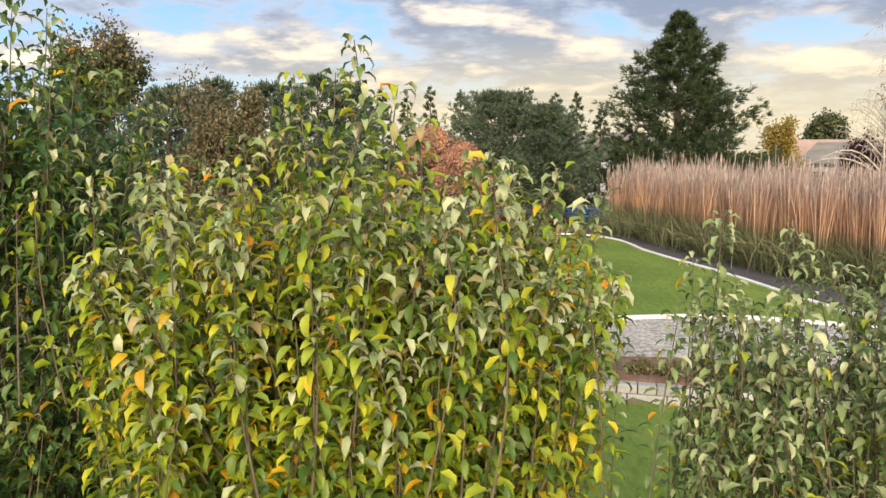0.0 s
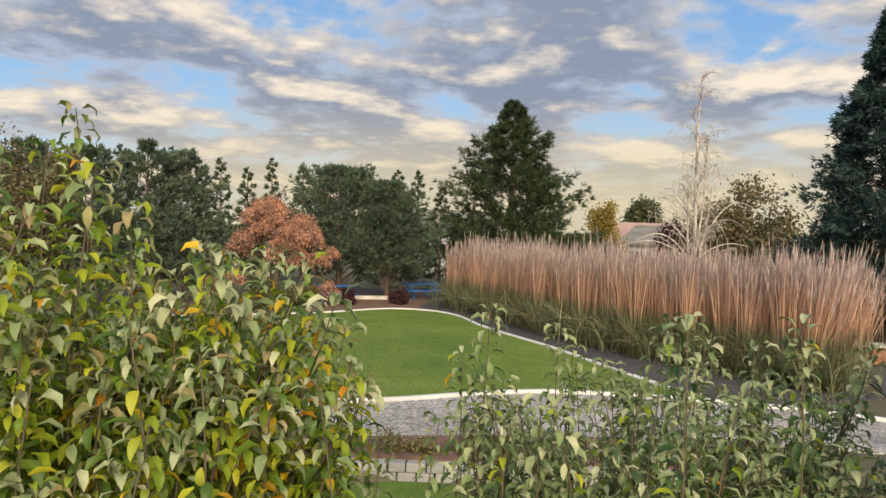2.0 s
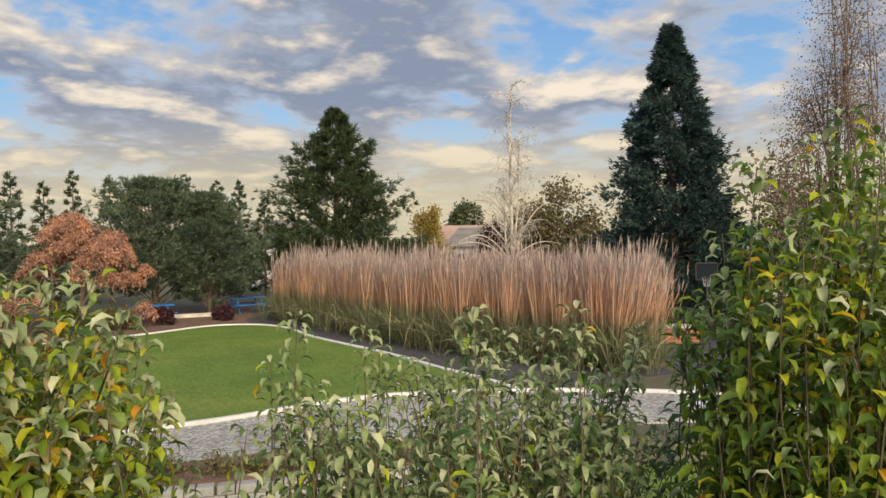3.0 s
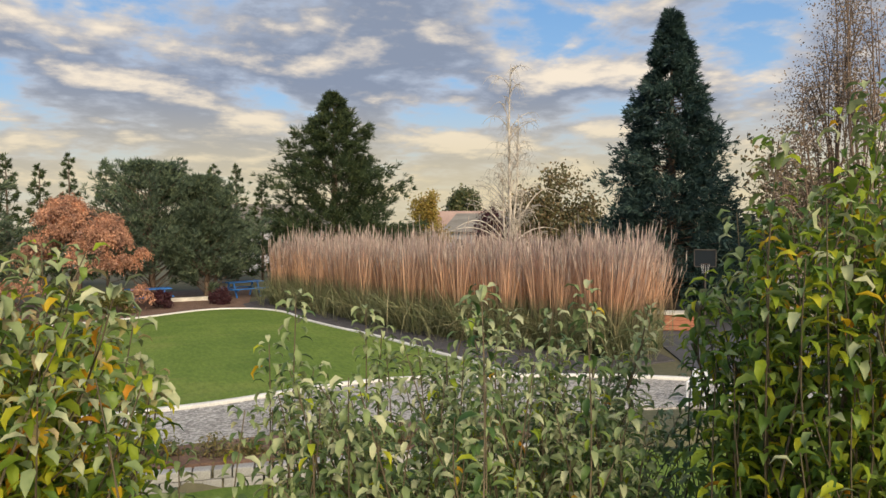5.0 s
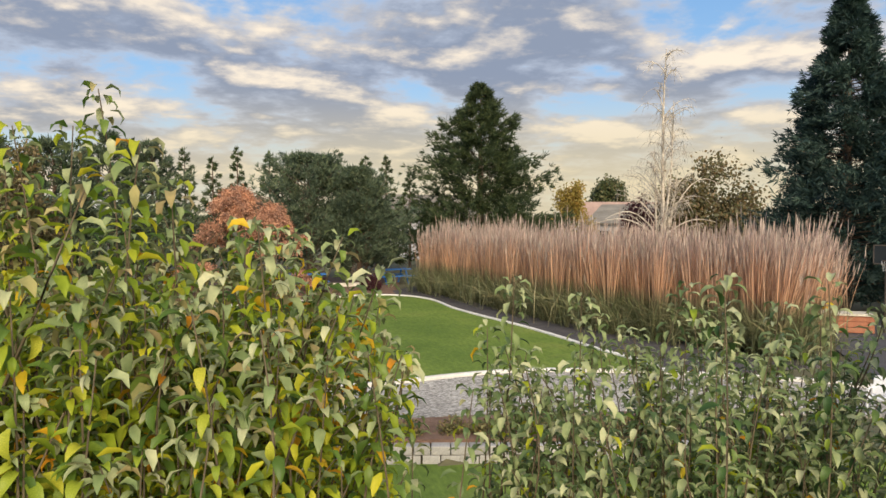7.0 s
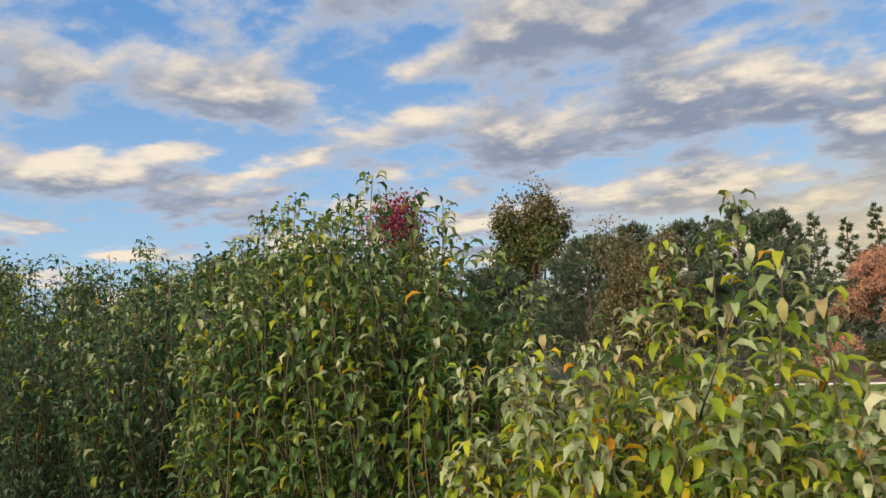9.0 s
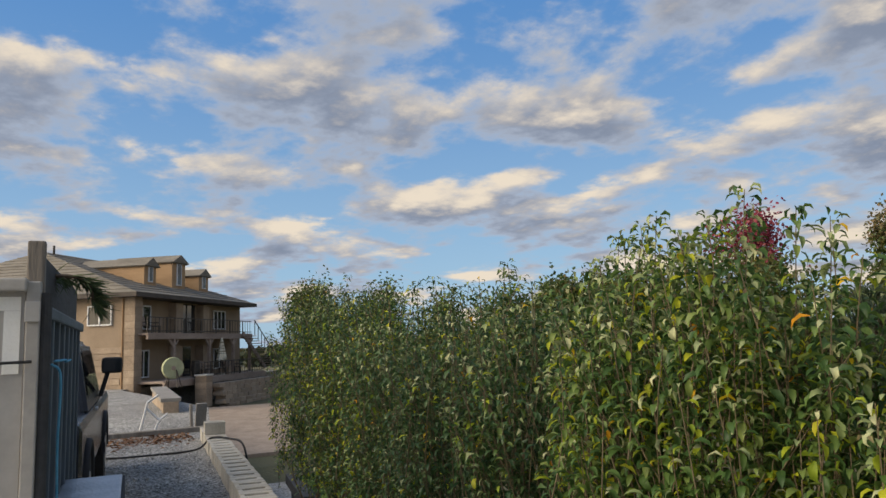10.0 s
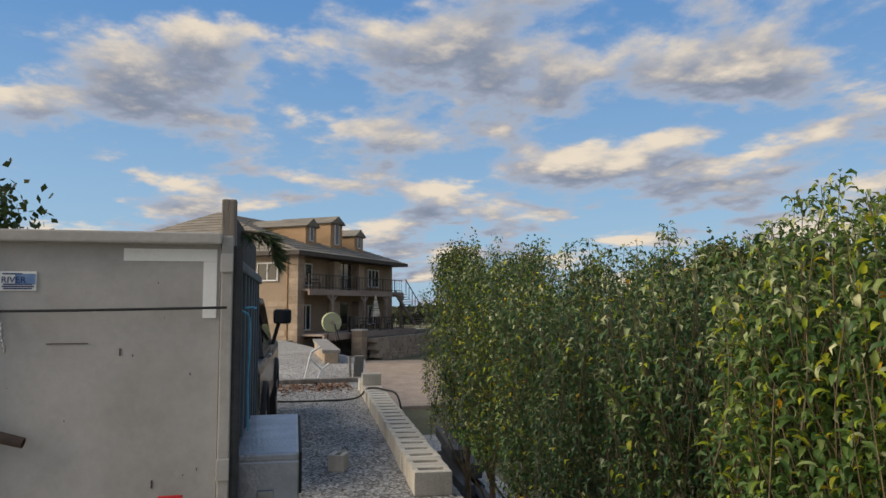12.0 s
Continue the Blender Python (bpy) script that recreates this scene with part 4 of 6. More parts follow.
def tall_grass():
    rng = np.random.default_rng(5)
    n = 10000
    i = rng.uniform(0, len(GRASS_FRONT) - 1.001, n)
    k = i.astype(int)
    p = GRASS_FRONT[k] + (GRASS_FRONT[k + 1] - GRASS_FRONT[k]) * (i - k)[:, None]
    # clumps stand about 0.7 m apart in a band some metres deep
    depth = rng.uniform(0, 1, n) ** 1.3 * 3.0
    B = p + np.stack([depth * 0.86, depth * 0.5], -1)
    cl = np.round(B / 0.75) * 0.75
    B = B + (cl - B) * 0.55 + rng.normal(0, 0.05, (n, 2))
    lean = (B - cl) * 0.7 + rng.normal(0, 0.13, (n, 2))
    H = rng.normal(2.5, 0.27, n) + 0.22 * np.sin(cl[:, 0] * 5.1 + cl[:, 1] * 3.7) + 0.12 * np.sin(cl[:, 1] * 1.3) + 0.25 * np.clip((20 - B[:, 1]) / 5, 0, 1) * rng.random(n)
    # the end by the drive is lower and leans outwards
    end = np.clip((i - len(GRASS_FRONT) + 9) / 8, 0, 1)
    H = H * (1 - 0.22 * end * rng.random(n))
    lean = lean + np.stack([0.4 * end, -0.2 * end], -1) * rng.uniform(0.1, 1.0, (n, 1))
    s = np.linspace(0, 1, 5)
    w = (np.array([0.0095, 0.009, 0.008, 0.007, 0.004]))[None] * rng.uniform(0.7, 1.3, (n, 1))
    a = rng.uniform(0, np.pi, n)
    side = np.stack([np.cos(a), np.sin(a), np.zeros(n)], -1)
    C = np.stack([B[:, None, 0] + lean[:, None, 0] * s ** 2, B[:, None, 1] + lean[:, None, 1] * s ** 2, H[:, None] * s], -1)
    V = np.stack([C - side[:, None] * w[..., None], C + side[:, None] * w[..., None]], 2).reshape(-1, 3)
    q = np.arange(4) * 2
    f = np.stack([q, q + 1, q + 3, q + 2], -1)
    F = ((np.arange(n) * 10)[:, None, None] + f[None]).reshape(-1, 4)
    ob = thing("tall_ornamental_grass", "tall dry ornamental grass, tan above and green at its foot", "grass", kind="stuff")
    raw("stems", V, F, STRAW, ob, smooth=False)
    # narrow plumes at the tops
    pick = rng.random(n) < 0.8
    top, dirn = C[pick, -1] - np.array([0, 0, 0.12]), np.stack([lean[pick, 0] * 0.35, lean[pick, 1] * 0.35, np.ones(pick.sum())], -1)
    V, F = tufts(top, dirn, 0.40, 0.010, 2, 0.06, rng)
    raw("plumes", V, F, PLUME, ob, smooth=False)
    # arching green blades at the foot, thickest at the front
    m = 9000
    i = rng.uniform(0, len(GRASS_FRONT) - 1.001, m)
    k = i.astype(int)
    b = GRASS_FRONT[k] + (GRASS_FRONT[k + 1] - GRASS_FRONT[k]) * (i - k)[:, None] + rng.normal(0, 0.28, (m, 2)) + np.array([0.35, 0.2]) * rng.uniform(0, 2, (m, 1))
    b = b + (np.round(b / 0.75) * 0.75 - b) * 0.5
    P = np.concatenate([b, np.zeros((m, 1))], 1)
    L = rng.uniform(0.8, 1.95, m)
    V, F, kk = leaf_mesh(P, rng.uniform(0, 6.28, m), rng.normal(1.42, 0.12, m), rng.uniform(0.5, 2.0, m), L, rng.normal(0, 0.4, m), rng, rows=3, width=0.017)
    raw("foot_blades", V, F, GRASSLEAF, ob)


tall_grass()


gw = thing("garden_wall", "tan rendered garden wall with a pale cap behind the tall grass", "wall", kind="structure")
GWALL = smooth_curve([(12.3, 34.0), (14.2, 30.0), (15.4, 26.0), (16.0, 22.5), (16.2, 19.6)], 6)
TANWALL = mottled("tan_rendered_wall", [(0.3, (0.42, 0.31, 0.22)), (0.7, (0.55, 0.42, 0.31))], 0.8, 0.9, fine=12, bump=0.3)
for p, q in zip(GWALL[:-1], GWALL[1:]):
    c, d = (p + q) / 2, q - p
    ln, rz = math.hypot(*d), math.degrees(math.atan2(d[1], d[0]))
    part("panel", boxm((c[0], c[1], 0.93), (ln - 0.004, 0.2, 1.86), rz), TANWALL, gw)
    part("cap", boxm((c[0], c[1], 1.90), (ln - 0.004, 0.28, 0.08), rz, 0.01), KERB, gw)


# ---------------------------------------------------------------- retaining walls, timbers, yard edge
STEEL = mottled("painted_grey_steel", [(0.28, (0.33, 0.31, 0.28)), (0.45, (0.40, 0.385, 0.36)), (0.7, (0.47, 0.455, 0.43))], 1.6, 0.42, fine=34, bump=0.05, dist=0.003, grain=0.28)
STEEL_TRIM = mottled("worn_grey_trim", [(0.25, (0.24, 0.19, 0.155)), (0.42, (0.36, 0.34, 0.31)), (0.75, (0.44, 0.42, 0.385))], 3.0, 0.55, fine=40, bump=0.15, dist=0.003, grain=0.35)
DARKPANEL = mottled("blue_grey_side_panel", [(0.3, (0.075, 0.098, 0.118)), (0.7, (0.125, 0.155, 0.178))], 2.0, 0.6, fine=30, stretch=(1, 1, 0.2))
DARKWOOD = mottled("black_stained_board", [(0.3, (0.035, 0.036, 0.04)), (0.7, (0.08, 0.078, 0.075))], 3.0, 0.85, fine=30, stretch=(0.2, 1, 1), bump=0.4)
GREYWOOD = mottled("weathered_grey_wood", [(0.3, (0.14, 0.12, 0.10)), (0.7, (0.30, 0.27, 0.23))], 6, 0.9, fine=70, stretch=(1, 1, 0.1), bump=0.6)
WHITE = mottled("white_reflective_tape", [(0.3, (0.82, 0.82, 0.78)), (0.7, (0.88, 0.88, 0.84))], 6, 0.5, grain=0.12)
WHITEPLASTIC = mottled("white_plastic", [(0.3, (0.66, 0.67, 0.68)), (0.7, (0.80, 0.81, 0.82))], 3, 0.4)
CHROME = mottled("galvanised_steel", [(0.3, (0.22, 0.225, 0.23)), (0.7, (0.40, 0.41, 0.42))], 8, 0.35, metal=0.9)
RUST = mottled("rusty_iron", [(0.3, (0.035, 0.028, 0.025)), (0.7, (0.10, 0.065, 0.05))], 10, 0.85, bump=0.5)
RUBBER = mottled("black_rubber", [(0.3, (0.018, 0.018, 0.02)), (0.7, (0.035, 0.035, 0.036))], 4, 0.8)
CARPAINT = mottled("dark_car_paint", [(0.3, (0.012, 0.016, 0.026)), (0.7, (0.02, 0.026, 0.04))], 1.5, 0.22)
TWINE = mottled("blue_twine", [(0.3, (0.08, 0.30, 0.48)), (0.7, (0.14, 0.42, 0.62))], 20, 0.8)
STICKERBLUE = mottled("blue_sticker", [(0.3, (0.10, 0.20, 0.42)), (0.7, (0.22, 0.34, 0.55))], 30, 0.5)
INK = mottled("dark_blue_ink", [(0.3, (0.02, 0.04, 0.14)), (0.7, (0.035, 0.06, 0.18))], 20, 0.6)
DARKGLASS = Mat("dark_window_glass", 0.05, 0.0, 0.6).color((0.02, 0.025, 0.03)).m


TANSTONE = mottled("tan_stone", [(0.3, (0.26, 0.20, 0.145)), (0.7, (0.42, 0.335, 0.25))], 0.9, 0.9, fine=14, bump=0.6, dist=0.02, piece=0.16)


OLDCONCRETE = mottled("weathered_concrete", [(0.3, (0.20, 0.19, 0.175)), (0.7, (0.31, 0.295, 0.27))], 2.5, 0.9, fine=40, bump=0.4)


def plate_material():
    mt = Mat("diamond_plate", 0.38, 0.85)
    mt.color(mt.ramp(mt.noise(6, 4), [(0.3, (0.26, 0.29, 0.34)), (0.7, (0.42, 0.45, 0.50))]))
    w = mt.node("ShaderNodeTexVoronoi", Scale=60.0)
    mp = mt.node("ShaderNodeMapping")
    mp.inputs["Scale"].default_value = (0.55, 1.0, 1.0)
    mp.inputs["Rotation"].default_value = (0.7, 0.7, 0.78)
    mt.link(mt.coords(), mp.inputs[0])
    mt.link(mp.outputs[0], w.inputs["Vector"])
    mt.bump(w.outputs["Distance"], 0.35, 0.004)
    return mt.m


PLATE = plate_material()
WALL_Y = lambda x: 1.71 - 0.111 * (x + 5.84) + 0.17
WALL_RZ = math.degrees(math.atan(-0.111))


def block_mesh(w, d, h):
    """A cast wall block with a hollow slot sunk across its top."""
    bm = bmesh.new()
    x0, x1, rim, deep = -w * 0.14, w * 0.22, d * 0.16, 0.09
    box(bm, ((x0 - w / 2) / 2, 0, h / 2), (x0 + w / 2, d, h), bevel=0.008)
    box(bm, ((x1 + w / 2) / 2, 0, h / 2), (w / 2 - x1, d, h), bevel=0.008)
    for sy in (-1, 1):
        box(bm, ((x0 + x1) / 2, sy * (d - rim) / 2, h / 2 - 0.002), (x1 - x0 + 0.004, rim - 0.006, h - 0.008))
    box(bm, ((x0 + x1) / 2, 0, (h - deep) / 2), (x1 - x0 + 0.004, d - rim, h - deep))
    me = bpy.data.meshes.new("block")
    bm.to_mesh(me)
    bm.free()
    me.materials.append(CONCRETE)
    return me


wall = thing("retaining_wall", "pale cast concrete block wall along the terrace edge", "wall", kind="structure")
BLOCK = block_mesh(0.292, 0.33, 0.20)
rng = random.Random(4)
for k in range(27):
    x = -5.98 - k * 0.298
    ob = new("block", BLOCK)
    ob.parent = wall
    ob.matrix_basis = pose(x, WALL_Y(x) + rng.uniform(-0.008, 0.008), 1.95 + 0.001, rng.uniform(-0.6, 0.6), 0, WALL_RZ + rng.uniform(-2.5, 2.5))
FACE = block_mesh(0.292, 0.30, 0.195)
for row in range(4):
    for k in range(38 if row < 2 else 26):
        x = -2.6 - k * 0.298 - (row % 2) * 0.15
        ob = new("block", FACE)
        ob.parent = wall
        ob.matrix_basis = pose(x, WALL_Y(x) + 0.10 + row * 0.012, 1.745 - row * 0.2, 0, 0, WALL_RZ + rng.uniform(-0.8, 0.8))
lb = tagged(new("loose_block", BLOCK.copy()), "loose tan concrete block lying on the gravel", "block")
lb.matrix_world = pose(-7.03, 1.24, 1.955, 3, 0, 62) @ Matrix.Diagonal((0.55, 0.5, 0.8, 1))
cap = tagged(new("cap_block", BLOCK.copy()), "grey concrete block lying on the wall's end", "block")
cap.matrix_world = pose(-12.6, WALL_Y(-12.6), 2.155, 0, 0, WALL_RZ)

# dark timbers stacked below the wall
for k, (x, y, z, l) in enumerate([(-6.9, 3.15, 0.80, 2.6), (-6.6, 3.35, 0.58, 2.8), (-6.2, 3.0, 0.36, 3.0), (-7.2, 3.5, 0.36, 2.6), (-5.6, 3.3, 0.13, 3.2), (-7.0, 3.15, -0.08, 3.2), (-7.0, 3.45, 0.13, 3.0), (-6.8, 3.45, -0.08, 3.0)]):
    tagged(part("railway_tie", boxm((0, 0, 0.1), (l, 0.23, 0.205), 0, 0.012), DARKWOOD), "dark tarred railway tie in a stack below the wall", "timber", "stacked ties").matrix_world = pose(x - 7.4, y + 1.45, z - 0.18, 0, 0, WALL_RZ + (k * 37 % 7) - 3)

# the yard beyond the terrace: edging, rough gravel rising to the house
tagged(part("yard_edging", boxm((-15.0, 0.6, 1.965), (0.18, 5.2, 0.16), 2, 0.02), GREYWOOD), "weathered timber edging across the gravel", "edging", kind="structure")
bm = bmesh.new()
pts = [(-15.0, 3.0, 1.93), (-15.0, -22, 1.93), (-18.5, -22, 2.14), (-18.5, 3.6, 2.14), (-44, 3.4, 1.45), (-46, -22, 1.45), (-64, 18, 1.45), (-64, -22, 1.45)]
va = [bm.verts.new(p) for p in pts]
for q in ((0, 1, 2, 3), (3, 2, 5, 4), (4, 5, 7, 6)):
    bm.faces.new([va[i] for i in q])
ring = [va[i] for i in (0, 3, 4, 6)]
low = [bm.verts.new((v.co.x, v.co.y + 0.05, -0.4)) for v in ring]
for i in range(3):
    bm.faces.new((ring[i], ring[i + 1], low[i + 1], low[i]))
bmesh.ops.recalc_face_normals(bm, faces=bm.faces)
tagged(part("yard_gravel", bm, GRAVEL), "rough grey gravel yard rising to the house", "yard", kind="structure")

LITTER = leafy("fallen_leaves", lin((0, (0.10, 0.05, 0.03)), (0.5, (0.20, 0.10, 0.055)), (1, (0.30, 0.17, 0.09))), trans=0.1, rough=0.8)
rg = np.random.default_rng(12)
n = 900
P = np.stack([rg.normal(-14.2, 0.45, n), rg.uniform(0.2, 2.5, n), np.full(n, 1.955)], -1)
V, F, _ = leaf_mesh(P, rg.uniform(0, 6.28, n), rg.normal(0.2, 0.2, n), rg.normal(0.4, 0.3, n), rg.uniform(0.05, 0.12, n), rg.normal(0, 0.4, n), rg, rows=3)
tagged(raw("leaf_litter", V, F, LITTER), "brown fallen leaves along the timber edging", "leaves", kind="stuff")
# loose stones over the terrace gravel
n = 2600
P = np.stack([rg.uniform(-13, -3.4, n), rg.uniform(0.1, 2.2, n), np.full(n, TERRACE_Z + 0.004)], -1)
ok = P[:, 1] < 1.68 - 0.111 * (P[:, 0] + 5.84)
P = P[ok]
n = len(P)
tet = np.array([[1, 0, 0.1], [-0.4, 0.9, 0.0], [-0.5, -0.8, 0.1], [0.1, 0.0, 0.85]])
sz = rg.uniform(0.008, 0.02, (n, 1, 1))
a = rg.uniform(0, 6.28, n)
R = np.stack([np.stack([np.cos(a), -np.sin(a), 0 * a], -1), np.stack([np.sin(a), np.cos(a), 0 * a], -1), np.stack([0 * a, 0 * a, 1 + 0 * a], -1)], 1)
V = (np.einsum("nij,kj->nki", R, tet) * sz + P[:, None]).reshape(-1, 3)
F = ((np.arange(n) * 4)[:, None, None] + np.array([[0, 1, 3], [1, 2, 3], [2, 0, 3]])[None]).reshape(-1, 3)
STONE = leafy("loose_stone", lin((0, (0.10, 0.095, 0.09)), (0.6, (0.24, 0.23, 0.21)), (1, (0.42, 0.40, 0.37))), trans=0.0, rough=0.95)
tagged(raw("loose_stones", V, F, STONE, smooth=False), "loose grey stones on the gravel terrace", "gravel", kind="stuff")


def cable(name, pts, r, material, label, category, parent=None):
    V, F = tubes([smooth_curve3(pts)], [np.full((len(pts) - 1) * 8 + 1, r)], 6)
    ob = raw(name, V, F, material, parent)
    return tagged(ob, label, category) if parent is None else ob


def smooth_curve3(pts, n=8):
    P = [np.array(p, float) for p in pts]
    P = [2 * P[0] - P[1]] + P + [2 * P[-1] - P[-2]]
    out = []
    for k in range(1, len(P) - 2):
        for t in np.linspace(0, 1, n, endpoint=False):
            a, b, c, d = P[k - 1:k + 3]
            out.append(0.5 * (2 * b + (c - a) * t + (2 * a - 5 * b + 4 * c - d) * t * t + (3 * b - a - 3 * c + d) * t ** 3))
    out.append(P[-2])
    return np.array(out)


cable("hose", [(-13.4, -0.9, 1.965), (-12.7, 0.2, 1.965), (-12.2, 1.0, 1.965), (-12.1, 1.7, 1.965), (-12.0, 2.25, 2.0), (-11.9, 2.45, 2.168), (-11.6, 2.68, 2.168), (-11.2, 2.80, 2.1), (-11.0, 2.86, 1.6)], 0.017, RUBBER, "black hose lying across gravel and wall", "hose")

# white plastic pipe scraps and concrete posts by the yard's edge
ob = thing("plastic_pipe_frame", "bent white plastic pipe standing in the gravel", "pipe", at=(-15.3, 1.75, 1.95))
for k, (a, b) in enumerate([((0, -0.05, 0.0), (0, 0.1, 0.62)), ((0, 0.1, 0.62), (0, 0.3, 0.75)), ((0, 0.08, 0.5), (0, 0.32, 0.25)), ((0, 0.32, 0.25), (0, 0.22, 0.0)), ((0, 0.32, 0.25), (0, 0.48, 0.38))]):
    part("pipe", rodm(a, b, 0.022), WHITEPLASTIC, ob)
ob = thing("stone_wall", "low stone wall with pale concrete caps", "wall", at=(-19.5, 2.75, 1.72), rz=176)
part("core", boxm((1.5, 0, 0.25), (6.0, 0.36, 0.8), 0, 0.02), TANSTONE, ob)
for k in range(5):
    part("cap", boxm((-0.9 + k * 1.22, 0, 0.69), (1.2, 0.46, 0.09), 0, 0.015), OLDCONCRETE, ob)
ob = thing("leaning_board", "pale boards leaning beside the stone wall", "board", at=(-15.8, 2.95, 1.7))
part("board", boxm((0, 0.0, 0.42), (0.05, 0.22, 0.7), 0, 0.01, ry=18), OLDCONCRETE, ob)
part("stake", boxm((0.1, -0.2, 0.35), (0.05, 0.06, 0.8), 0, 0.01, ry=-14), GREYWOOD, ob)

# paved court and tan stone wall below the house's deck
PAVING = mottled("tan_paving", [(0.3, (0.27, 0.21, 0.16)), (0.7, (0.40, 0.32, 0.25))], 1.2, 0.9, fine=9, bump=0.6, dist=0.02)
sheet("paved_court", [(-24, 4.3), (-24, 9.5), (-44, 14.5), (-45, 4.4)], 0.10, PAVING, "tan paved court below the deck", "paving", 0.12)
sheet("yard_path", [(-8.6, 3.1), (-8.6, 5.5), (-24, 6.6), (-24, 4.2), (-15, 3.3)], -0.25, PATHGRAVEL, "pale gravel path below the terrace wall", "path", 0.06)
sheet("side_lawn", [(-17, 5.9), (-17, 9), (-28, 11), (-28, 6.8)], -0.20, LAWN, "strip of green lawn by the paved court", "lawn", 0.1)


# ---------------------------------------------------------------- dump trailer
def build_trailer():
    W, LEN, H = 2.0, 2.3, 1.905
    tr = thing("dump_trailer", "grey steel dump trailer with barn doors, parked on gravel", "trailer", at=(-2.86, 0.205, TERRACE_Z), rz=175.2)
    part("floor", boxm((LEN / 2, W / 2, 0.62), (LEN, W, 0.1), 0, 0.01), STEEL_TRIM, tr)
    for y in (0.45, W - 0.45):
        part("frame_rail", boxm((LEN / 2 + 0.3, y, 0.5), (LEN + 0.6, 0.09, 0.16), 0, 0.01), STEEL_TRIM, tr)
    # two rear doors that meet in the middle
    for k, (y0, y1) in enumerate(((0.060, 0.985), (1.0, 1.94))):
        d = part("door", boxm((0.03, (y0 + y1) / 2, 1.250), (0.03, y1 - y0 - 0.002, 1.245), 0, 0.002), STEEL, tr)
        part("stile", boxm((0.008, y1 - 0.03 if k == 0 else y0 + 0.03, 1.235), (0.06, 0.055, 1.2), 0, 0.006), STEEL_TRIM, d)
        part("top_rail", boxm((-0.012, (y0 + y1) / 2, 1.886), (0.075, y1 - y0 + 0.012 if k else y1 - y0 - 0.004 + 0.02, 0.046), 0, 0.008), STEEL_TRIM, d)
        if k == 0:
            # white corner marking
            part("marking", boxm((0.0115, 0.251, 1.821), (0.004, 0.352, 0.049)), WHITE, d, "white L-shaped reflective corner marking")
            part("marking", boxm((0.0115, 0.101, 1.683), (0.0042, 0.052, 0.225)), WHITE, d, "white L-shaped reflective corner marking")
            # dents and paint chips
            rg2 = random.Random(8)
            for q in range(10):
                part("paint_chip", boxm((0.0145, rg2.uniform(0.12, 0.9), rg2.uniform(0.7, 1.75)), (0.003, rg2.uniform(0.002, 0.004), rg2.uniform(0.002, 0.012))), RUST, d)
            for yy, zz, hh in ((0.43, 1.44, 0.028), (0.30, 0.93, 0.03), (0.62, 0.78, 0.02)):
                part("slit", boxm((0.0135, yy, zz), (0.004, 0.006, hh), 0, 0.001), RUST, d, "dark slit in the sheet")
            part("scratch", boxm((0.0125, 0.62, 1.475), (0.003, 0.15, 0.003)), RUST, d)
            # maker's plate with its lettering
            pl = part("sticker", boxm((0.0115, 0.80, 1.715), (0.004, 0.128, 0.074), 0, 0.001), WHITE, d, "worn white and blue maker's sticker")
            part("sticker_picture", boxm((0.0085, 0.775, 1.722), (0.003, 0.07, 0.04)), STICKERBLUE, pl)
            for q, (yy, zz, ww) in enumerate(((0.82, 1.742, 0.07), (0.80, 1.694, 0.11), (0.80, 1.686, 0.10), (0.80, 1.702, 0.10))):
                part("text_bar", boxm((0.0085, yy, zz), (0.003, ww, 0.005)), INK, pl)
            cu = bpy.data.curves.new("lettering", 'FONT')
            cu.body, cu.size, cu.extrude, cu.align_x, cu.align_y = "RIVER", 0.034, 0.0008, 'CENTER', 'CENTER'
            ob = new("lettering", cu)
            me = bpy.data.meshes.new_from_object(ob)
            bpy.data.objects.remove(ob)
            me.materials.append(INK)
            tx = new("lettering", me)
            tx.parent = pl
            tx.matrix_basis = pose(0.0062, 0.815, 1.718, 90, 0, -90)
    # latch handle, chains, cross cable
    V, F = tubes([smooth_curve3([(-0.03, 1.12, 1.12), (-0.035, 0.99, 1.135), (-0.04, 0.86, 1.145), (-0.04, 0.74, 1.115)])], [np.linspace(0.028, 0.02, 25)], 8)
    raw("latch_handle", V, F, RUST, tr, "rusty iron latch handle")
    for k, pts in enumerate(([(-0.04, 0.97, 1.12), (-0.05, 0.99, 1.06), (-0.045, 0.95, 0.99), (-0.04, 0.90, 0.94)], [(-0.005, 0.86, 1.60), (-0.01, 0.845, 1.55), (-0.01, 0.84, 1.50), (-0.01, 0.825, 1.44)])):
        line = smooth_curve3(pts, 5)
        for q in range(0, len(line) - 1):
            bm = bmesh.new()
            bmesh.ops.create_uvsphere(bm, u_segments=8, v_segments=5, radius=0.007, matrix=Matrix.Translation(line[q]) @ Matrix.Diagonal((0.6, 1.0 if q % 2 else 0.5, 1.5, 1)))
            part("chain_link", bm, CHROME, tr, "dull chain link")
    V, F = tubes([np.array([(-0.035, y, 1.612 - 0.012 * math.sin((y - 0.06) * 1.7)) for y in np.linspace(0.03, 1.95, 14)])], [np.full(14, 0.006)], 6)
    raw("cross_cable", V, F, RUBBER, tr, "thin dark cable across the doors")
    # corner posts, hinge plates, pipes
    for y in (0.034, W - 0.034):
        p = part("corner_post", boxm((0.03, y, 1.22), (0.09, 0.046, 1.36), 0, 0.006), STEEL_TRIM, tr)
        part("hinge_plate", boxm((-0.022, y, 1.79), (0.012, 0.05, 0.075), 0, 0.004), STEEL, p)
        part("hinge_plate", boxm((-0.022, y, 0.98), (0.012, 0.05, 0.085), 0, 0.004), STEEL, p)
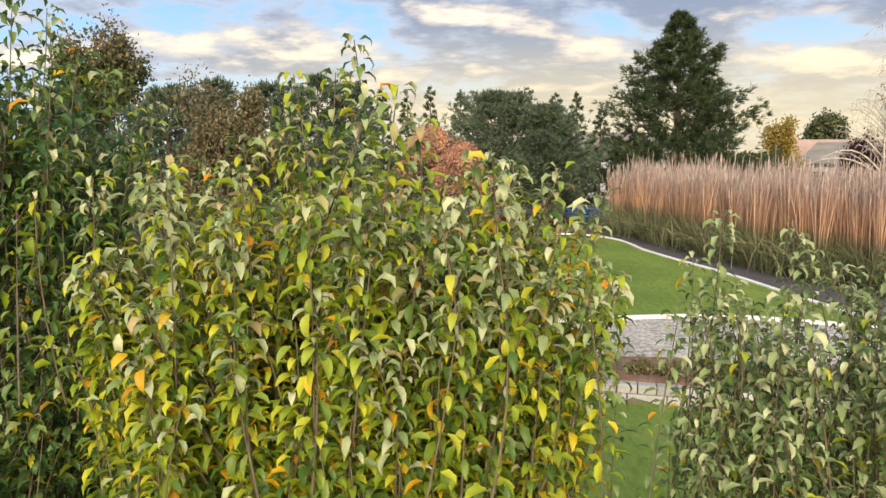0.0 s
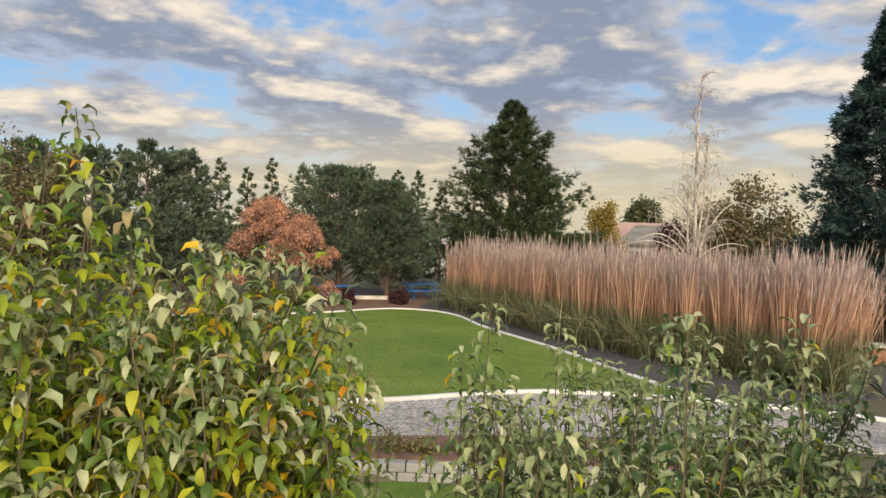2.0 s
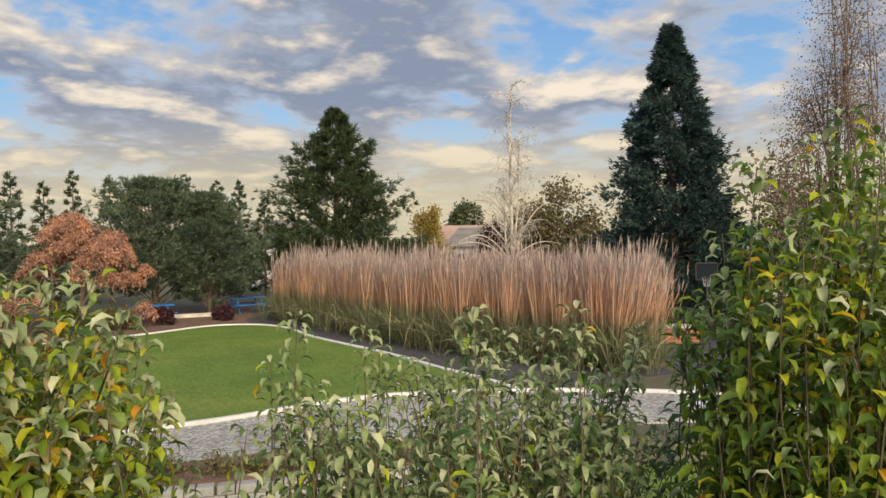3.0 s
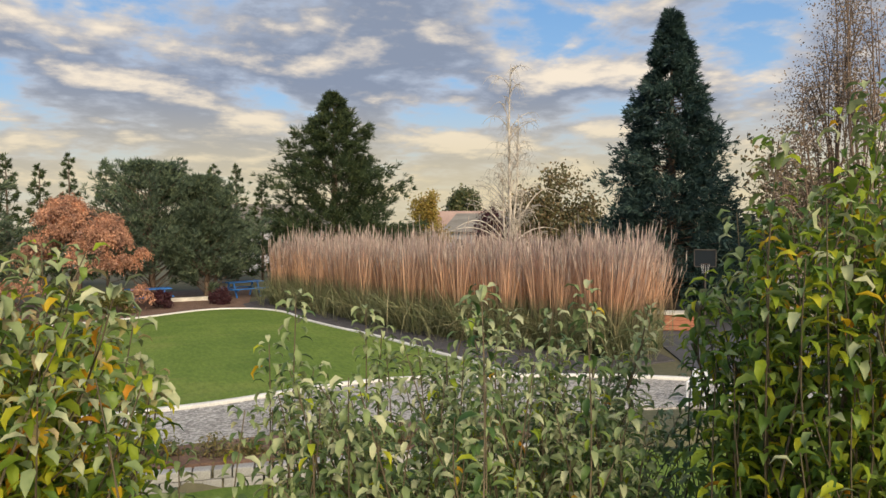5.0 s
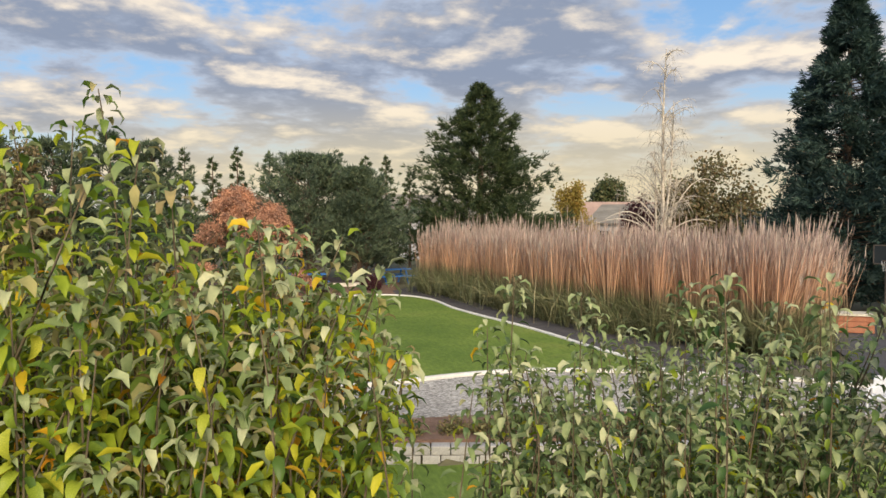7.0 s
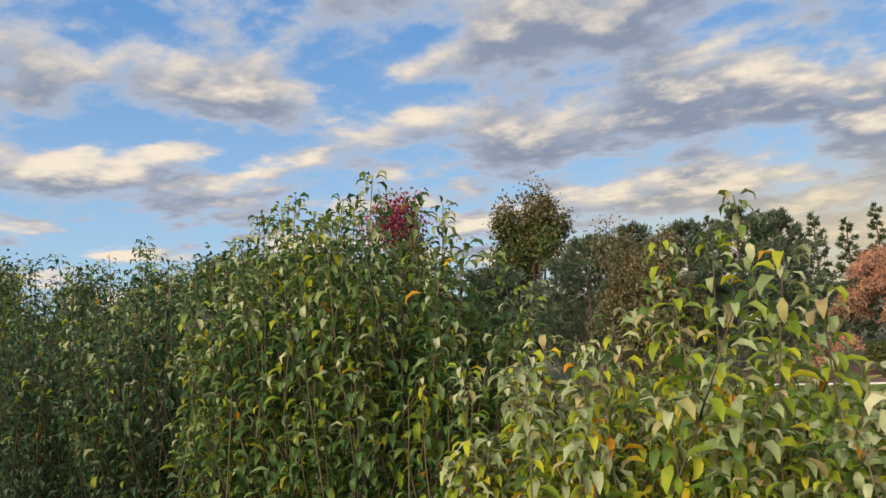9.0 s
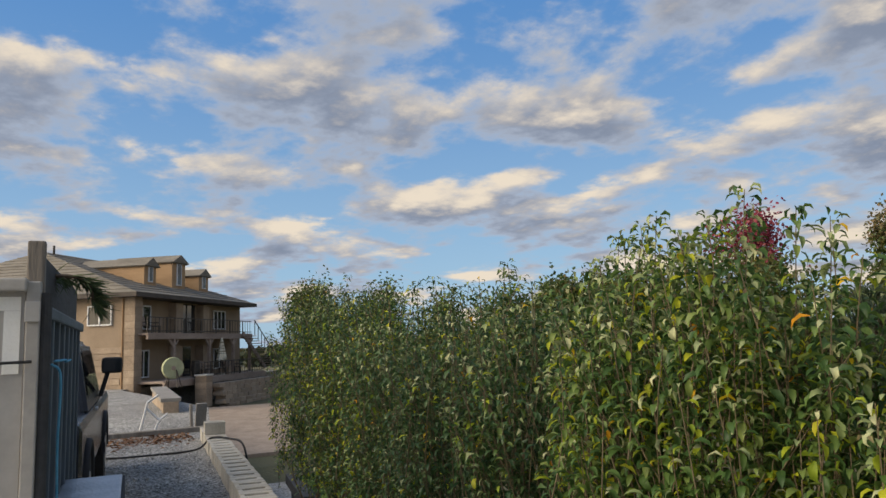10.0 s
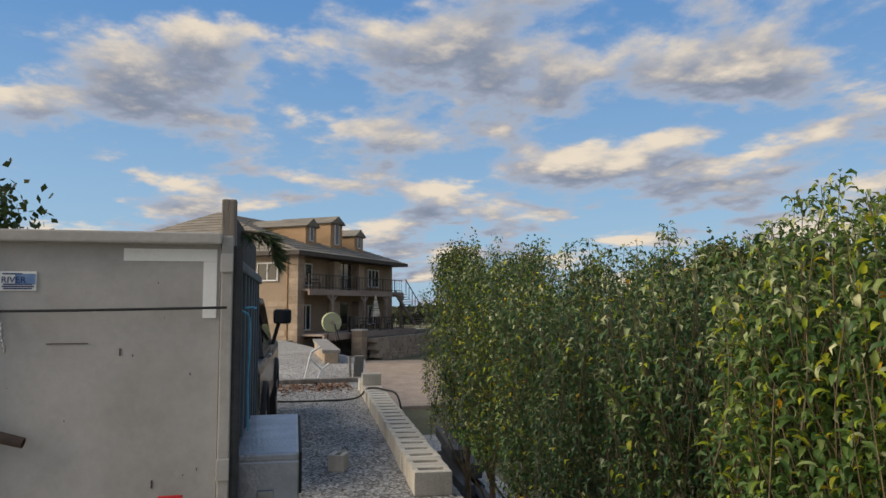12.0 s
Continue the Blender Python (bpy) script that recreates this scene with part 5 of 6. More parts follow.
    part("hinge_pipe", rodm((0.02, -0.002, 0.6), (0.02, -0.002, 1.86), 0.022, seg=12), DARKWOOD, tr)
    part("stake_post", boxm((0.055, 0.035, 1.9), (0.05, 0.058, 0.31), 0, 0.006), GREYWOOD, tr, "weathered wooden stake post")
    # panelled sides with ribs, a rub rail and a raised dark board
    for y, s in ((0.05, -1), (W - 0.05, 1)):
        sd = part("side_panel", boxm((LEN / 2 + 0.05, y, 1.24), (LEN - 0.1, 0.035, 1.16), 0, 0.004), DARKPANEL, tr, "dark blue-grey ribbed side")
        for k in range(8):
            part("rib", boxm((0.22 + k * 0.27, y + s * 0.026, 1.22), (0.05, 0.03, 1.12), 0, 0.006), DARKPANEL, sd)
        part("rub_rail", boxm((LEN / 2 + 0.04, y + s * 0.03, 1.80), (LEN - 0.06, 0.04, 0.05), 0, 0.008), DARKPANEL, sd)
        part("raised_board", boxm((LEN / 2 + 0.05, y + 0.005, 1.94), (LEN - 0.12, 0.022, 0.2), 0, 0.003), DARKWOOD, tr, "black raised side board")
    part("front_wall", boxm((LEN - 0.01, W / 2, 1.25), (0.04, W - 0.08, 1.2), 0, 0.004), STEEL, tr)
    # diamond-plate fender with its wheel
    for y, s in ((-0.02, -1), (W + 0.02, 1)):
        fy = y + s * 0.10
        fd = part("fender", boxm((0.86, fy, 0.955), (1.14, 0.285, 0.04), 0, 0.012), PLATE, tr, "silver diamond-plate fender")
        for xx in (0.305, 1.415):
            part("fender_end", boxm((xx, fy, 0.735), (0.03, 0.285, 0.41), 0, 0.008), PLATE, fd)
        part("fender_skirt", boxm((0.86, y + s * 0.248, 0.88), (1.10, 0.014, 0.18), 0, 0.004), RUBBER, fd)
        part("tail_light", boxm((0.283, fy, 0.80), (0.014, 0.07, 0.03), 0, 0.004), CHROME, fd)
        wh = part("wheel", rodm((0.86, fy - 0.09, 0.36), (0.86, fy + 0.09, 0.36), 0.355, seg=28), RUBBER, tr, "black trailer tyre")
        part("rim", rodm((0.86, fy + s * 0.085, 0.36), (0.86, fy + s * 0.1, 0.36), 0.2, seg=20), CHROME, wh)
    V, F = tubes([smooth_curve3([(0.10, -0.02, 1.60), (0.12, -0.05, 1.55), (0.14, -0.045, 1.3), (0.13, -0.05, 1.1)]), smooth_curve3([(0.1, -0.03, 1.61), (0.2, -0.06, 1.612), (0.32, -0.05, 1.605), (0.42, -0.06, 1.61)])], [np.full(25, 0.005)] * 2, 5)
    raw("tie_cord", V, F, TWINE, tr, "light blue tie cord")
    part("tail_marker", boxm((-0.05, 0.22, 0.885), (0.01, 0.09, 0.03), 0, 0.004), mottled("red_lens", [(0.3, (0.5, 0.02, 0.02)), (0.7, (0.65, 0.03, 0.03))], 8, 0.3), tr, "red tail marker")
    part("tongue", boxm((LEN + 0.6, W / 2, 0.5), (1.3, 0.12, 0.12), 0, 0.01), STEEL_TRIM, tr)


build_trailer()
# a cut pine bough hangs over the trailer's side
rg = np.random.default_rng(9)
ob = thing("pine_bough", "green cut pine bough lying in the trailer", "branch", at=(-3.75, 0.30, 3.93))
V, F = tubes([smooth_curve3([(-0.3, -0.35, -0.05), (0, -0.1, 0.02), (0.05, 0.06, 0.0), (0.06, 0.1, -0.12)])], [np.linspace(0.014, 0.006, 25)], 6)
raw("stem", V, F, BARK, ob)
tp = smooth_curve3([(-0.3, -0.35, -0.05), (0, -0.1, 0.02), (0.05, 0.06, 0.0), (0.06, 0.1, -0.12)])[8:]
V, F = tufts(np.repeat(tp, 4, 0), np.tile([[0.1, 0.6, -0.5]], (len(tp) * 4, 1)), 0.11, 0.003, 5, 0.4, rg)
tagged(raw("needle_sprays", V, F, CONIFER["fir"], ob, smooth=False), kind="stuff")


# ---------------------------------------------------------------- pickup in front of the trailer
def build_pickup():
    tk = thing("pickup_truck", "dark blue pickup truck hitched before the trailer", "truck", at=(-6.35, 0.44, TERRACE_Z), rz=174.7)
    W = 1.95
    b = bmesh.new()
    box(b, (2.65, W / 2, 0.78), (5.3, W, 0.62), 0, 0.09)
    part("body", b, CARPAINT, tk)
    bm = bmesh.new()
    r = bmesh.ops.create_cube(bm, size=1.0, matrix=pose(2.35, W / 2, 1.40) @ Matrix.Diagonal((2.5, W - 0.03, 0.74, 1)))
    for v in bm.verts:
        if v.co.z > 1.5:
            v.co.x += 0.18 if v.co.x < 2.3 else -0.55
            v.co.y += 0.13 if v.co.y < W / 2 else -0.13
    bmesh.ops.bevel(bm, geom=bm.edges[:], offset=0.06, segments=3, affect='EDGES')
    part("cab", bm, CARPAINT, tk)
    for y, s in ((0.06, -1), (W - 0.06, 1)):
        bm = bmesh.new()
        q = [bm.verts.new(p) for p in ((1.35, y + s * 0.022, 1.22), (3.3, y + s * 0.022, 1.22), (2.95, y - s * 0.055, 1.66), (1.5, y - s * 0.055, 1.66))]
        bm.faces.new(q)
        bmesh.ops.solidify(bm, geom=bm.faces[:], thickness=0.012)
        part("side_window", bm, DARKGLASS, tk)
        yo = 0.0 if s < 0 else W
        m = part("side_mirror", boxm((3.05, yo + s * 0.11, 1.48), (0.09, 0.23, 0.19), 0, 0.04), RUBBER, tk, "black towing mirror")
        part("mirror_glass", boxm((3.002, yo + s * 0.11, 1.48), (0.008, 0.19, 0.15), 0, 0.003), DARKGLASS, m)
        part("mirror_arm", rodm((3.07, yo - s * 0.01, 1.12), (3.06, yo + s * 0.07, 1.42), 0.025), RUBBER, m)
        part("door_handle", boxm((1.9, yo + s * 0.01, 1.06), (0.15, 0.03, 0.03), 0, 0.008), CHROME, tk)
        for x in (0.75, 4.0):
            wy = yo - s * 0.10
            w = part("wheel", rodm((x, wy - 0.12, 0.38), (x, wy + 0.12, 0.38), 0.38, seg=28), RUBBER, tk)
            part("rim", rodm((x, wy + s * 0.11, 0.38), (x, wy + s * 0.128, 0.38), 0.22, seg=20), CHROME, w)
            bm = bmesh.new()
            V = tubes([np.array([(x + 0.46 * math.cos(t), yo + s * 0.012, 0.40 + 0.46 * math.sin(t)) for t in np.linspace(0, math.pi, 14)])], [np.full(14, 0.03)], 6)
            raw("wheel_arch", V[0], V[1], RUBBER, tk)
    part("bumper", boxm((-0.06, W / 2, 0.62), (0.14, W - 0.1, 0.16), 0, 0.03), CHROME, tk)


build_pickup()


# ---------------------------------------------------------------- house with decks
STUCCO = mottled("tan_stucco", [(0.3, (0.27, 0.205, 0.145)), (0.7, (0.36, 0.28, 0.20))], 0.6, 0.9, fine=20, bump=0.3)
OCHRE = mottled("ochre_siding", [(0.3, (0.34, 0.22, 0.12)), (0.7, (0.43, 0.29, 0.17))], 0.8, 0.85, fine=18, stretch=(1, 1, 4), bump=0.3)
SHINGLE = mottled("grey_brown_shingles", [(0.3, (0.155, 0.14, 0.115)), (0.7, (0.245, 0.225, 0.19))], 0.9, 0.9, fine=9, stretch=(0.6, 0.6, 3.0), bump=0.6, dist=0.03)
DECKWOOD = mottled("weathered_deck_wood", [(0.3, (0.26, 0.20, 0.165)), (0.7, (0.40, 0.325, 0.27))], 1.5, 0.85, fine=14, stretch=(0.3, 1, 1), bump=0.4)
DARKTRIM = mottled("dark_brown_trim", [(0.3, (0.05, 0.042, 0.038)), (0.7, (0.09, 0.075, 0.065))], 2, 0.7)
RAILMETAL = mottled("dark_rail_metal", [(0.3, (0.05, 0.045, 0.04)), (0.7, (0.09, 0.08, 0.07))], 4, 0.5, metal=0.4)
FABRIC = mottled("striped_canvas", [(0.44, (0.22, 0.19, 0.11)), (0.5, (0.74, 0.68, 0.54))], 2.2, 0.9, stretch=(0.2, 0.2, 3.0))
DISCGREEN = mottled("pale_green_disc", [(0.3, (0.30, 0.33, 0.20)), (0.7, (0.43, 0.46, 0.29))], 2.5, 0.8)


def build_window(parent, x, y, z, w, h, face, panes=2):
    """A white-framed window; face 'x' or 'y' tells which way its wall runs."""
    win = part("window", boxm((x, y, z), (w, 0.06, h) if face == "x" else (0.06, w, h), 0, 0.005), DARKGLASS, parent)
    for k in range(panes + 1):
        o = -w / 2 + k * w / panes
        part("frame_bar", boxm((x + o, y - 0.03, z) if face == "x" else (x - 0.03, y + o, z), (0.07, 0.09, h + 0.08) if face == "x" else (0.09, 0.07, h + 0.08)), WHITEPLASTIC, win)
    for s in (-1, 1):
        part("frame_bar", boxm((x, y - 0.03, z + s * h / 2) if face == "x" else (x - 0.03, y, z + s * h / 2), (w, 0.09, 0.08) if face == "x" else (0.09, w, 0.08)), WHITEPLASTIC, win)
    return win


def build_house():
    hs = thing("house", "two-storey tan house with hip roof, dormers and wooden decks", "house", at=(-43.6, 4.1, 1.45), rz=141.8)
    X, Y, E = 13.6, 20.0, 5.5
    part("wall", boxm((0.75, (0.6 + Y) / 2, E / 2 - 0.15), (0.3, Y - 0.7, E + 0.3 - 0.02)), STUCCO, hs, "tan stucco side wall")
    w = part("wall", boxm((X / 2 + 0.4, 1.55, E / 2 - 0.16), (X - 0.8, 0.3, E + 0.28)), STUCCO, hs, "tan stucco front wall")
    part("wall", boxm((X - 0.18, (1.8 + Y) / 2, E / 2 - 0.15), (0.3, Y - 2.0, E + 0.27)), STUCCO, hs)
    part("wall", boxm((X / 2, Y - 0.4, E / 2 - 0.15), (X - 1.5, 0.3, E + 0.25)), STUCCO, hs)
    # stone quoin column at the corner, with its courses
    q = part("corner_column", boxm((0.78, 0.75, E / 2 - 0.2), (0.62, 0.62, E + 0.36), 0, 0.02), TANSTONE, hs, "tan stone corner column")
    for k in range(13):
        part("stone", boxm((0.78, 0.75, 0.05 + k * 0.4), (0.66 if k % 2 else 0.645, 0.645 if k % 2 else 0.66, 0.37), 0, 0.015), TANSTONE, q)
    for k in range(7):
        part("stone_course", boxm((0.585, 4.0 + (k % 2) * 0.4, 0.05 + k * 0.36), (0.06, 6.0, 0.33), 0, 0.012), TANSTONE, hs)
    # roof: four slopes, a thick eave and ridge
    bm = bmesh.new()
    e = [bm.verts.new(p) for p in ((0, 0, E), (X, 0, E), (X, Y, E), (0, Y, E))]
    r0, r1 = bm.verts.new((4.0, 10.0, 8.9)), bm.verts.new((9.4, 10.0, 8.9))
    for f in ((e[0], e[1], r1, r0), (e[1], e[2], r1), (e[2], e[3], r0, r1), (e[3], e[0], r0)):
        bm.faces.new(f)
    bmesh.ops.recalc_face_normals(bm, faces=bm.faces)
    bmesh.ops.solidify(bm, geom=bm.faces[:], thickness=0.16)
    roof = part("roof", bm, SHINGLE, hs, "grey-brown shingled hip roof")
    for k in range(1, 15):
        t = k / 15
        part("shingle_course", boxm(((4.0 * t + X + (9.4 - X) * t) / 2, 10.0 * t, E + (8.9 - E) * t + 0.02), (X - 4.0 * t - (X - 9.4) * t - 0.1, 0.06, 0.03), rx=19), SHINGLE, roof)
        part("shingle_course", boxm((4.0 * t, Y / 2, E + (8.9 - E) * t + 0.02), (0.06, Y - 20.0 * t - 0.1, 0.03), ry=-40), SHINGLE, roof)
    part("fascia", boxm((X / 2, 0.0, E - 0.12), (X, 0.06, 0.26)), DARKTRIM, roof)
    part("fascia", boxm((0.0, Y / 2, E - 0.12), (0.06, Y, 0.26)), DARKTRIM, roof)
    part("soffit", boxm((X / 2, 0.75, E - 0.23), (X - 0.1, 1.4, 0.04)), DARKTRIM, roof)
    part("soffit", boxm((0.42, Y / 2 + 1.2, E - 0.234), (0.74, Y - 2.6, 0.04)), DARKTRIM, roof)
    part("downpipe", rodm((0.52, 1.25, 0.0), (0.52, 1.25, E - 0.3), 0.05), OCHRE, hs)
    part("chimney_pipe", rodm((4.3, 9.4, 8.5), (4.3, 9.4, 9.3), 0.07), RAILMETAL, hs)
    # dormers on the front slope
    for x, w, y0, top in ((4.5, 1.15, 2.5, 7.85), (7.45, 1.45, 2.5, 8.4), (10.4, 1.2, 2.5, 7.75)):
        d = part("dormer", boxm((x, (y0 + 7.0) / 2, (top + 5.9) / 2 - 0.35), (w, 7.0 - y0, top - 5.9 + 0.3)), OCHRE, hs, "ochre dormer with an arched white window")
        bm = bmesh.new()
        g = 0.16
        zt = top - 0.25
        va = [bm.verts.new(p) for p in ((x - w / 2 - g, y0 - 0.2, zt), (x, y0 - 0.2, zt + 0.55), (x + w / 2 + g, y0 - 0.2, zt), (x - w / 2 - g, 7.2, zt), (x, 7.2, zt + 0.55), (x + w / 2 + g, 7.2, zt))]
        bm.faces.new((va[0], va[1], va[4], va[3]))
        bm.faces.new((va[1], va[2], va[5], va[4]))
        bm.faces.new((va[0], va[2], va[1]))
        bmesh.ops.recalc_face_normals(bm, faces=bm.faces)
        bmesh.ops.solidify(bm, geom=bm.faces[:], thickness=0.1)
        part("dormer_roof", bm, SHINGLE, d)
        wn = part("dormer_window", boxm((x, y0 - 0.03, (top + 6.5) / 2 - 0.02), (w * 0.38, 0.07, top - 6.5 - 0.12), 0, 0.03), WHITEPLASTIC, d)
        part("pane", boxm((x, y0 - 0.075, (top + 6.5) / 2 - 0.02), (w * 0.24, 0.03, top - 6.5 - 0.3), 0, 0.01), DARKGLASS, wn)
    # windows and doors
    build_window(hs, 0.58, 2.75, 4.25, 1.5, 1.1, "y", 2)
    build_window(hs, 2.3, 1.37, 4.15, 1.4, 1.4, "x", 2)
    build_window(hs, 10.6, 1.37, 4.2, 1.5, 1.3, "x", 3)
    build_window(hs, 2.0, 1.37, 1.35, 1.8, 1.6, "x", 4)
    build_window(hs, 10.6, 1.37, 1.4, 1.4, 1.4, "x", 2)
    for x, z in ((6.6, 4.1), (6.2, 1.3)):
        dr = part("patio_door", boxm((x, 1.36, z), (1.9, 0.08, 2.05)), DARKGLASS, hs, "dark glazed patio door")
        part("door_frame", boxm((x, 1.33, z), (0.08, 0.08, 2.05)), DARKTRIM, dr)
    for x in (5.2, 8.2):
        part("pilaster", boxm((x, 1.15, 4.1), (0.7, 0.6, 2.1), 0, 0.02), TANSTONE, hs)
        part("pilaster", boxm((x, 1.15, 1.35), (0.7, 0.6, 2.1), 0, 0.02), TANSTONE, hs)
    # upper deck: floor, beam, posts with knee braces, railing
    up = part("upper_deck", boxm((6.65, 0.6, 3.1), (11.8, 1.6, 0.12)), DECKWOOD, hs, "weathered wooden upper deck")
    part("deck_beam", boxm((6.65, -0.15, 2.94), (11.8, 0.14, 0.3)), DECKWOOD, up)
    for x in (3.2, 7.0, 10.0, 12.3):
        part("deck_post", boxm((x, -0.12, 1.56), (0.18, 0.18, 2.6), 0, 0.015), DECKWOOD, up)
        for s in (-1, 1):
            part("knee_brace", boxm((x + s * 0.25, -0.12, 2.55), (0.09, 0.1, 0.72), 0, 0.01, ry=s * 42), DECKWOOD, up)
    # lower deck on posts
    lo = part("lower_deck", boxm((6.65, 0.1, 0.30), (11.8, 2.6, 0.12)), DECKWOOD, hs, "weathered wooden lower deck")
    part("deck_beam", boxm((6.65, -1.22, 0.14), (11.8, 0.14, 0.34)), DECKWOOD, lo)
    for x in (1.0, 4.4, 8.0, 11.0, 13.0):
        part("deck_post", boxm((x, -1.1, -0.75), (0.2, 0.2, 1.5), 0, 0.015), DECKWOOD, lo)
    for x in (8.0, 11.0):
        part("knee_brace", boxm((x - 0.45, -1.1, -0.35), (0.1, 0.1, 1.2), 0, 0.01, ry=45), DECKWOOD, lo)

    def railing(deck, y, z, x0, x1, step):
        for zz in (z + 0.12, z + 0.92):
            part("rail", boxm(((x0 + x1) / 2, y, zz), (x1 - x0, 0.06, 0.05)), RAILMETAL, deck)
        k = 0
        x = x0
        while x <= x1 + 0.01:
            part("baluster", boxm((x, y, z + 0.48), (0.07 if k % 5 == 0 else 0.022, 0.05 if k % 5 == 0 else 0.022, 0.96)), RAILMETAL, deck)
            x += step
            k += 1
    railing(up, -0.15, 3.16, 0.75, 12.5, 0.35)
    railing(lo, -1.15, 0.36, 3.8, 12.5, 0.35)
    # stairs from the upper deck down along the front
    st = part("stair_stringer", boxm((12.6, -0.35, 1.85), (4.2, 0.08, 0.3), ry=38), DECKWOOD, hs)
    for k in range(14):
        part("stair_tread", boxm((11.0 + k * 0.235, -0.8, 2.95 - k * 0.185), (0.28, 1.0, 0.05)), DECKWOOD, st)
    part("stair_rail", boxm((12.6, -1.25, 2.8), (4.2, 0.05, 0.06), ry=38), RAILMETAL, st)
    for k in range(7):
        part("stair_baluster", boxm((11.0 + k * 0.5, -1.25, 3.5 - k * 0.395), (0.04, 0.04, 0.95)), RAILMETAL, st)
    # stone pier and retaining wall before the deck
    pr = part("stone_pier", boxm((3.6, -1.9, -0.45), (0.62, 0.7, 1.9), 0, 0.02), TANSTONE, hs, "tan stone pier")
    for k in range(5):
        part("stone", boxm((3.6, -1.9, -1.2 + k * 0.37), (0.66, 0.74, 0.34), 0, 0.015), TANSTONE, pr)
    part("pier_cap", boxm((3.6, -1.9, 0.54), (0.74, 0.82, 0.1), 0, 0.01), KERB, pr)
    return hs


house = build_house()
HM = house.matrix_world.copy()
house.scale = (1.17, 1.0, 1.0)


def at_house(x, y, z, rz=0.0):
    return HM @ pose(x * 1.17, y, z, 0, 0, rz)


# tan stone retaining wall under the deck, laid in courses
rw = thing("stone_retaining_wall", "tan split-stone retaining wall below the deck", "wall", kind="structure")
rw.matrix_world = at_house(0, 0, 0)
STONEMESH = []
for k in range(4):
    bm = boxm((0, 0, 0), (0.55 + 0.12 * k, 0.72, 0.255), 0, 0.025)
    me = bpy.data.meshes.new("stone")
    bm.to_mesh(me)
    bm.free()
    me.materials.append(TANSTONE)
    STONEMESH.append(me)
rng = random.Random(21)
for row in range(6):
    x = 4.8 + (row % 2) * 0.3
    while x < 20:
        k = rng.randrange(4)
        ob = new("stone", STONEMESH[k])
        ob.parent = rw
        ob.matrix_basis = pose(x + (0.55 + 0.12 * k) / 2, -2.3 - row * 0.1 + rng.uniform(-0.05, 0.05), -0.15 - row * 0.25, rng.uniform(-2, 2), 0, rng.uniform(-2, 2))
        x += 0.57 + 0.12 * k


def deck_chair():
    ch = thing("patio_chair", "dark metal patio chair on the wooden deck", "chair", "chairs on the deck")
    part("seat", boxm((0, 0, 0.43), (0.5, 0.5, 0.05), 0, 0.02), RAILMETAL, ch)
    part("backrest", boxm((0, 0.24, 0.72), (0.5, 0.05, 0.55), 0, 0.02, rx=-10), DECKWOOD, ch)
    for sx in (-0.22, 0.22):
        for sy in (-0.2, 0.2):
            part("leg", rodm((sx, sy, 0), (sx, sy, 0.43), 0.02), RAILMETAL, ch)
        part("armrest", boxm((sx, 0.0, 0.64), (0.05, 0.48, 0.04), 0, 0.01), RAILMETAL, ch)
    return ch


chair = deck_chair()
chair.matrix_world = at_house(6.2, -0.6, 0.36, 20)
for x, y, z, r in ((7.6, -0.7, 0.36, 200), (8.6, -0.5, 0.36, 100), (9.6, -0.7, 0.36, 30), (5.2, -0.5, 0.36, 300), (1.6, 0.5, 3.16, 10), (2.4, 0.5, 3.16, 200)):
    copy_thing(chair, at_house(x, y, z, r))
um = thing("patio_umbrella", "closed striped patio umbrella on the deck", "umbrella")
um.matrix_world = at_house(7.3, -0.85, 0.36)
part("pole", rodm((0, 0, 0), (0, 0, 2.5), 0.025), DECKWOOD, um)
bm = bmesh.new()
bmesh.ops.create_cone(bm, cap_ends=True, segments=16, radius1=0.34, radius2=0.05, depth=1.5, matrix=Matrix.Translation((0, 0, 1.72)))
for v in bm.verts:
    a = math.atan2(v.co.y, v.co.x)
    v.co.x *= 1 + 0.2 * math.cos(a * 4)
    v.co.y *= 1 + 0.2 * math.cos(a * 4)
part("canopy", bm, FABRIC, um, "folded cream and brown striped canopy")
part("base", rodm((0, 0, 0), (0, 0, 0.08), 0.3, 0.25, 20), CONCRETE, um)
pt = thing("flower_pot", "tan square planter on the deck", "pot")
pt.matrix_world = at_house(8.0, -0.8, 0.36)
part("pot", boxm((0, 0, 0.25), (0.5, 0.5, 0.5), 0, 0.03), TANSTONE, pt)
gr = thing("smoker_grill", "dark metal grill standing on the deck", "grill")
gr.matrix_world = at_house(4.6, -0.7, 0.36)
part("kettle", rodm((0, 0, 0.45), (0, 0, 1.05), 0.3, 0.24, 16), RAILMETAL, gr)
part("stand", rodm((0, 0, 0), (0, 0, 0.45), 0.2, 0.28, 12), RAILMETAL, gr)
ds = thing("round_disc", "pale green round disc on a metal stand before the deck", "disc")
ds.matrix_world = at_house(0.9, -1.7, 0.0, -85)
bm = bmesh.new()
bmesh.ops.create_cone(bm, cap_ends=True, segments=36, radius1=0.62, radius2=0.58, depth=0.2, matrix=pose(0, 0, 1.1, 90, 0, 40))
part("disc", bm, DISCGREEN, ds)
bm = bmesh.new()
bmesh.ops.create_cone(bm, cap_ends=True, segments=20, radius1=0.12, radius2=0.12, depth=0.26, matrix=pose(0, 0, 1.1, 90, 0, 40))
part("hub", bm, DECKWOOD, ds)
for s in (-0.4, 0.4):
    part("leg", rodm((s, 0.25, 0), (s * 0.5, 0, 1.0), 0.03), RAILMETAL, ds)
    part("leg", rodm((s, -0.25, 0), (s * 0.5, 0, 1.0), 0.03), RAILMETAL, ds)


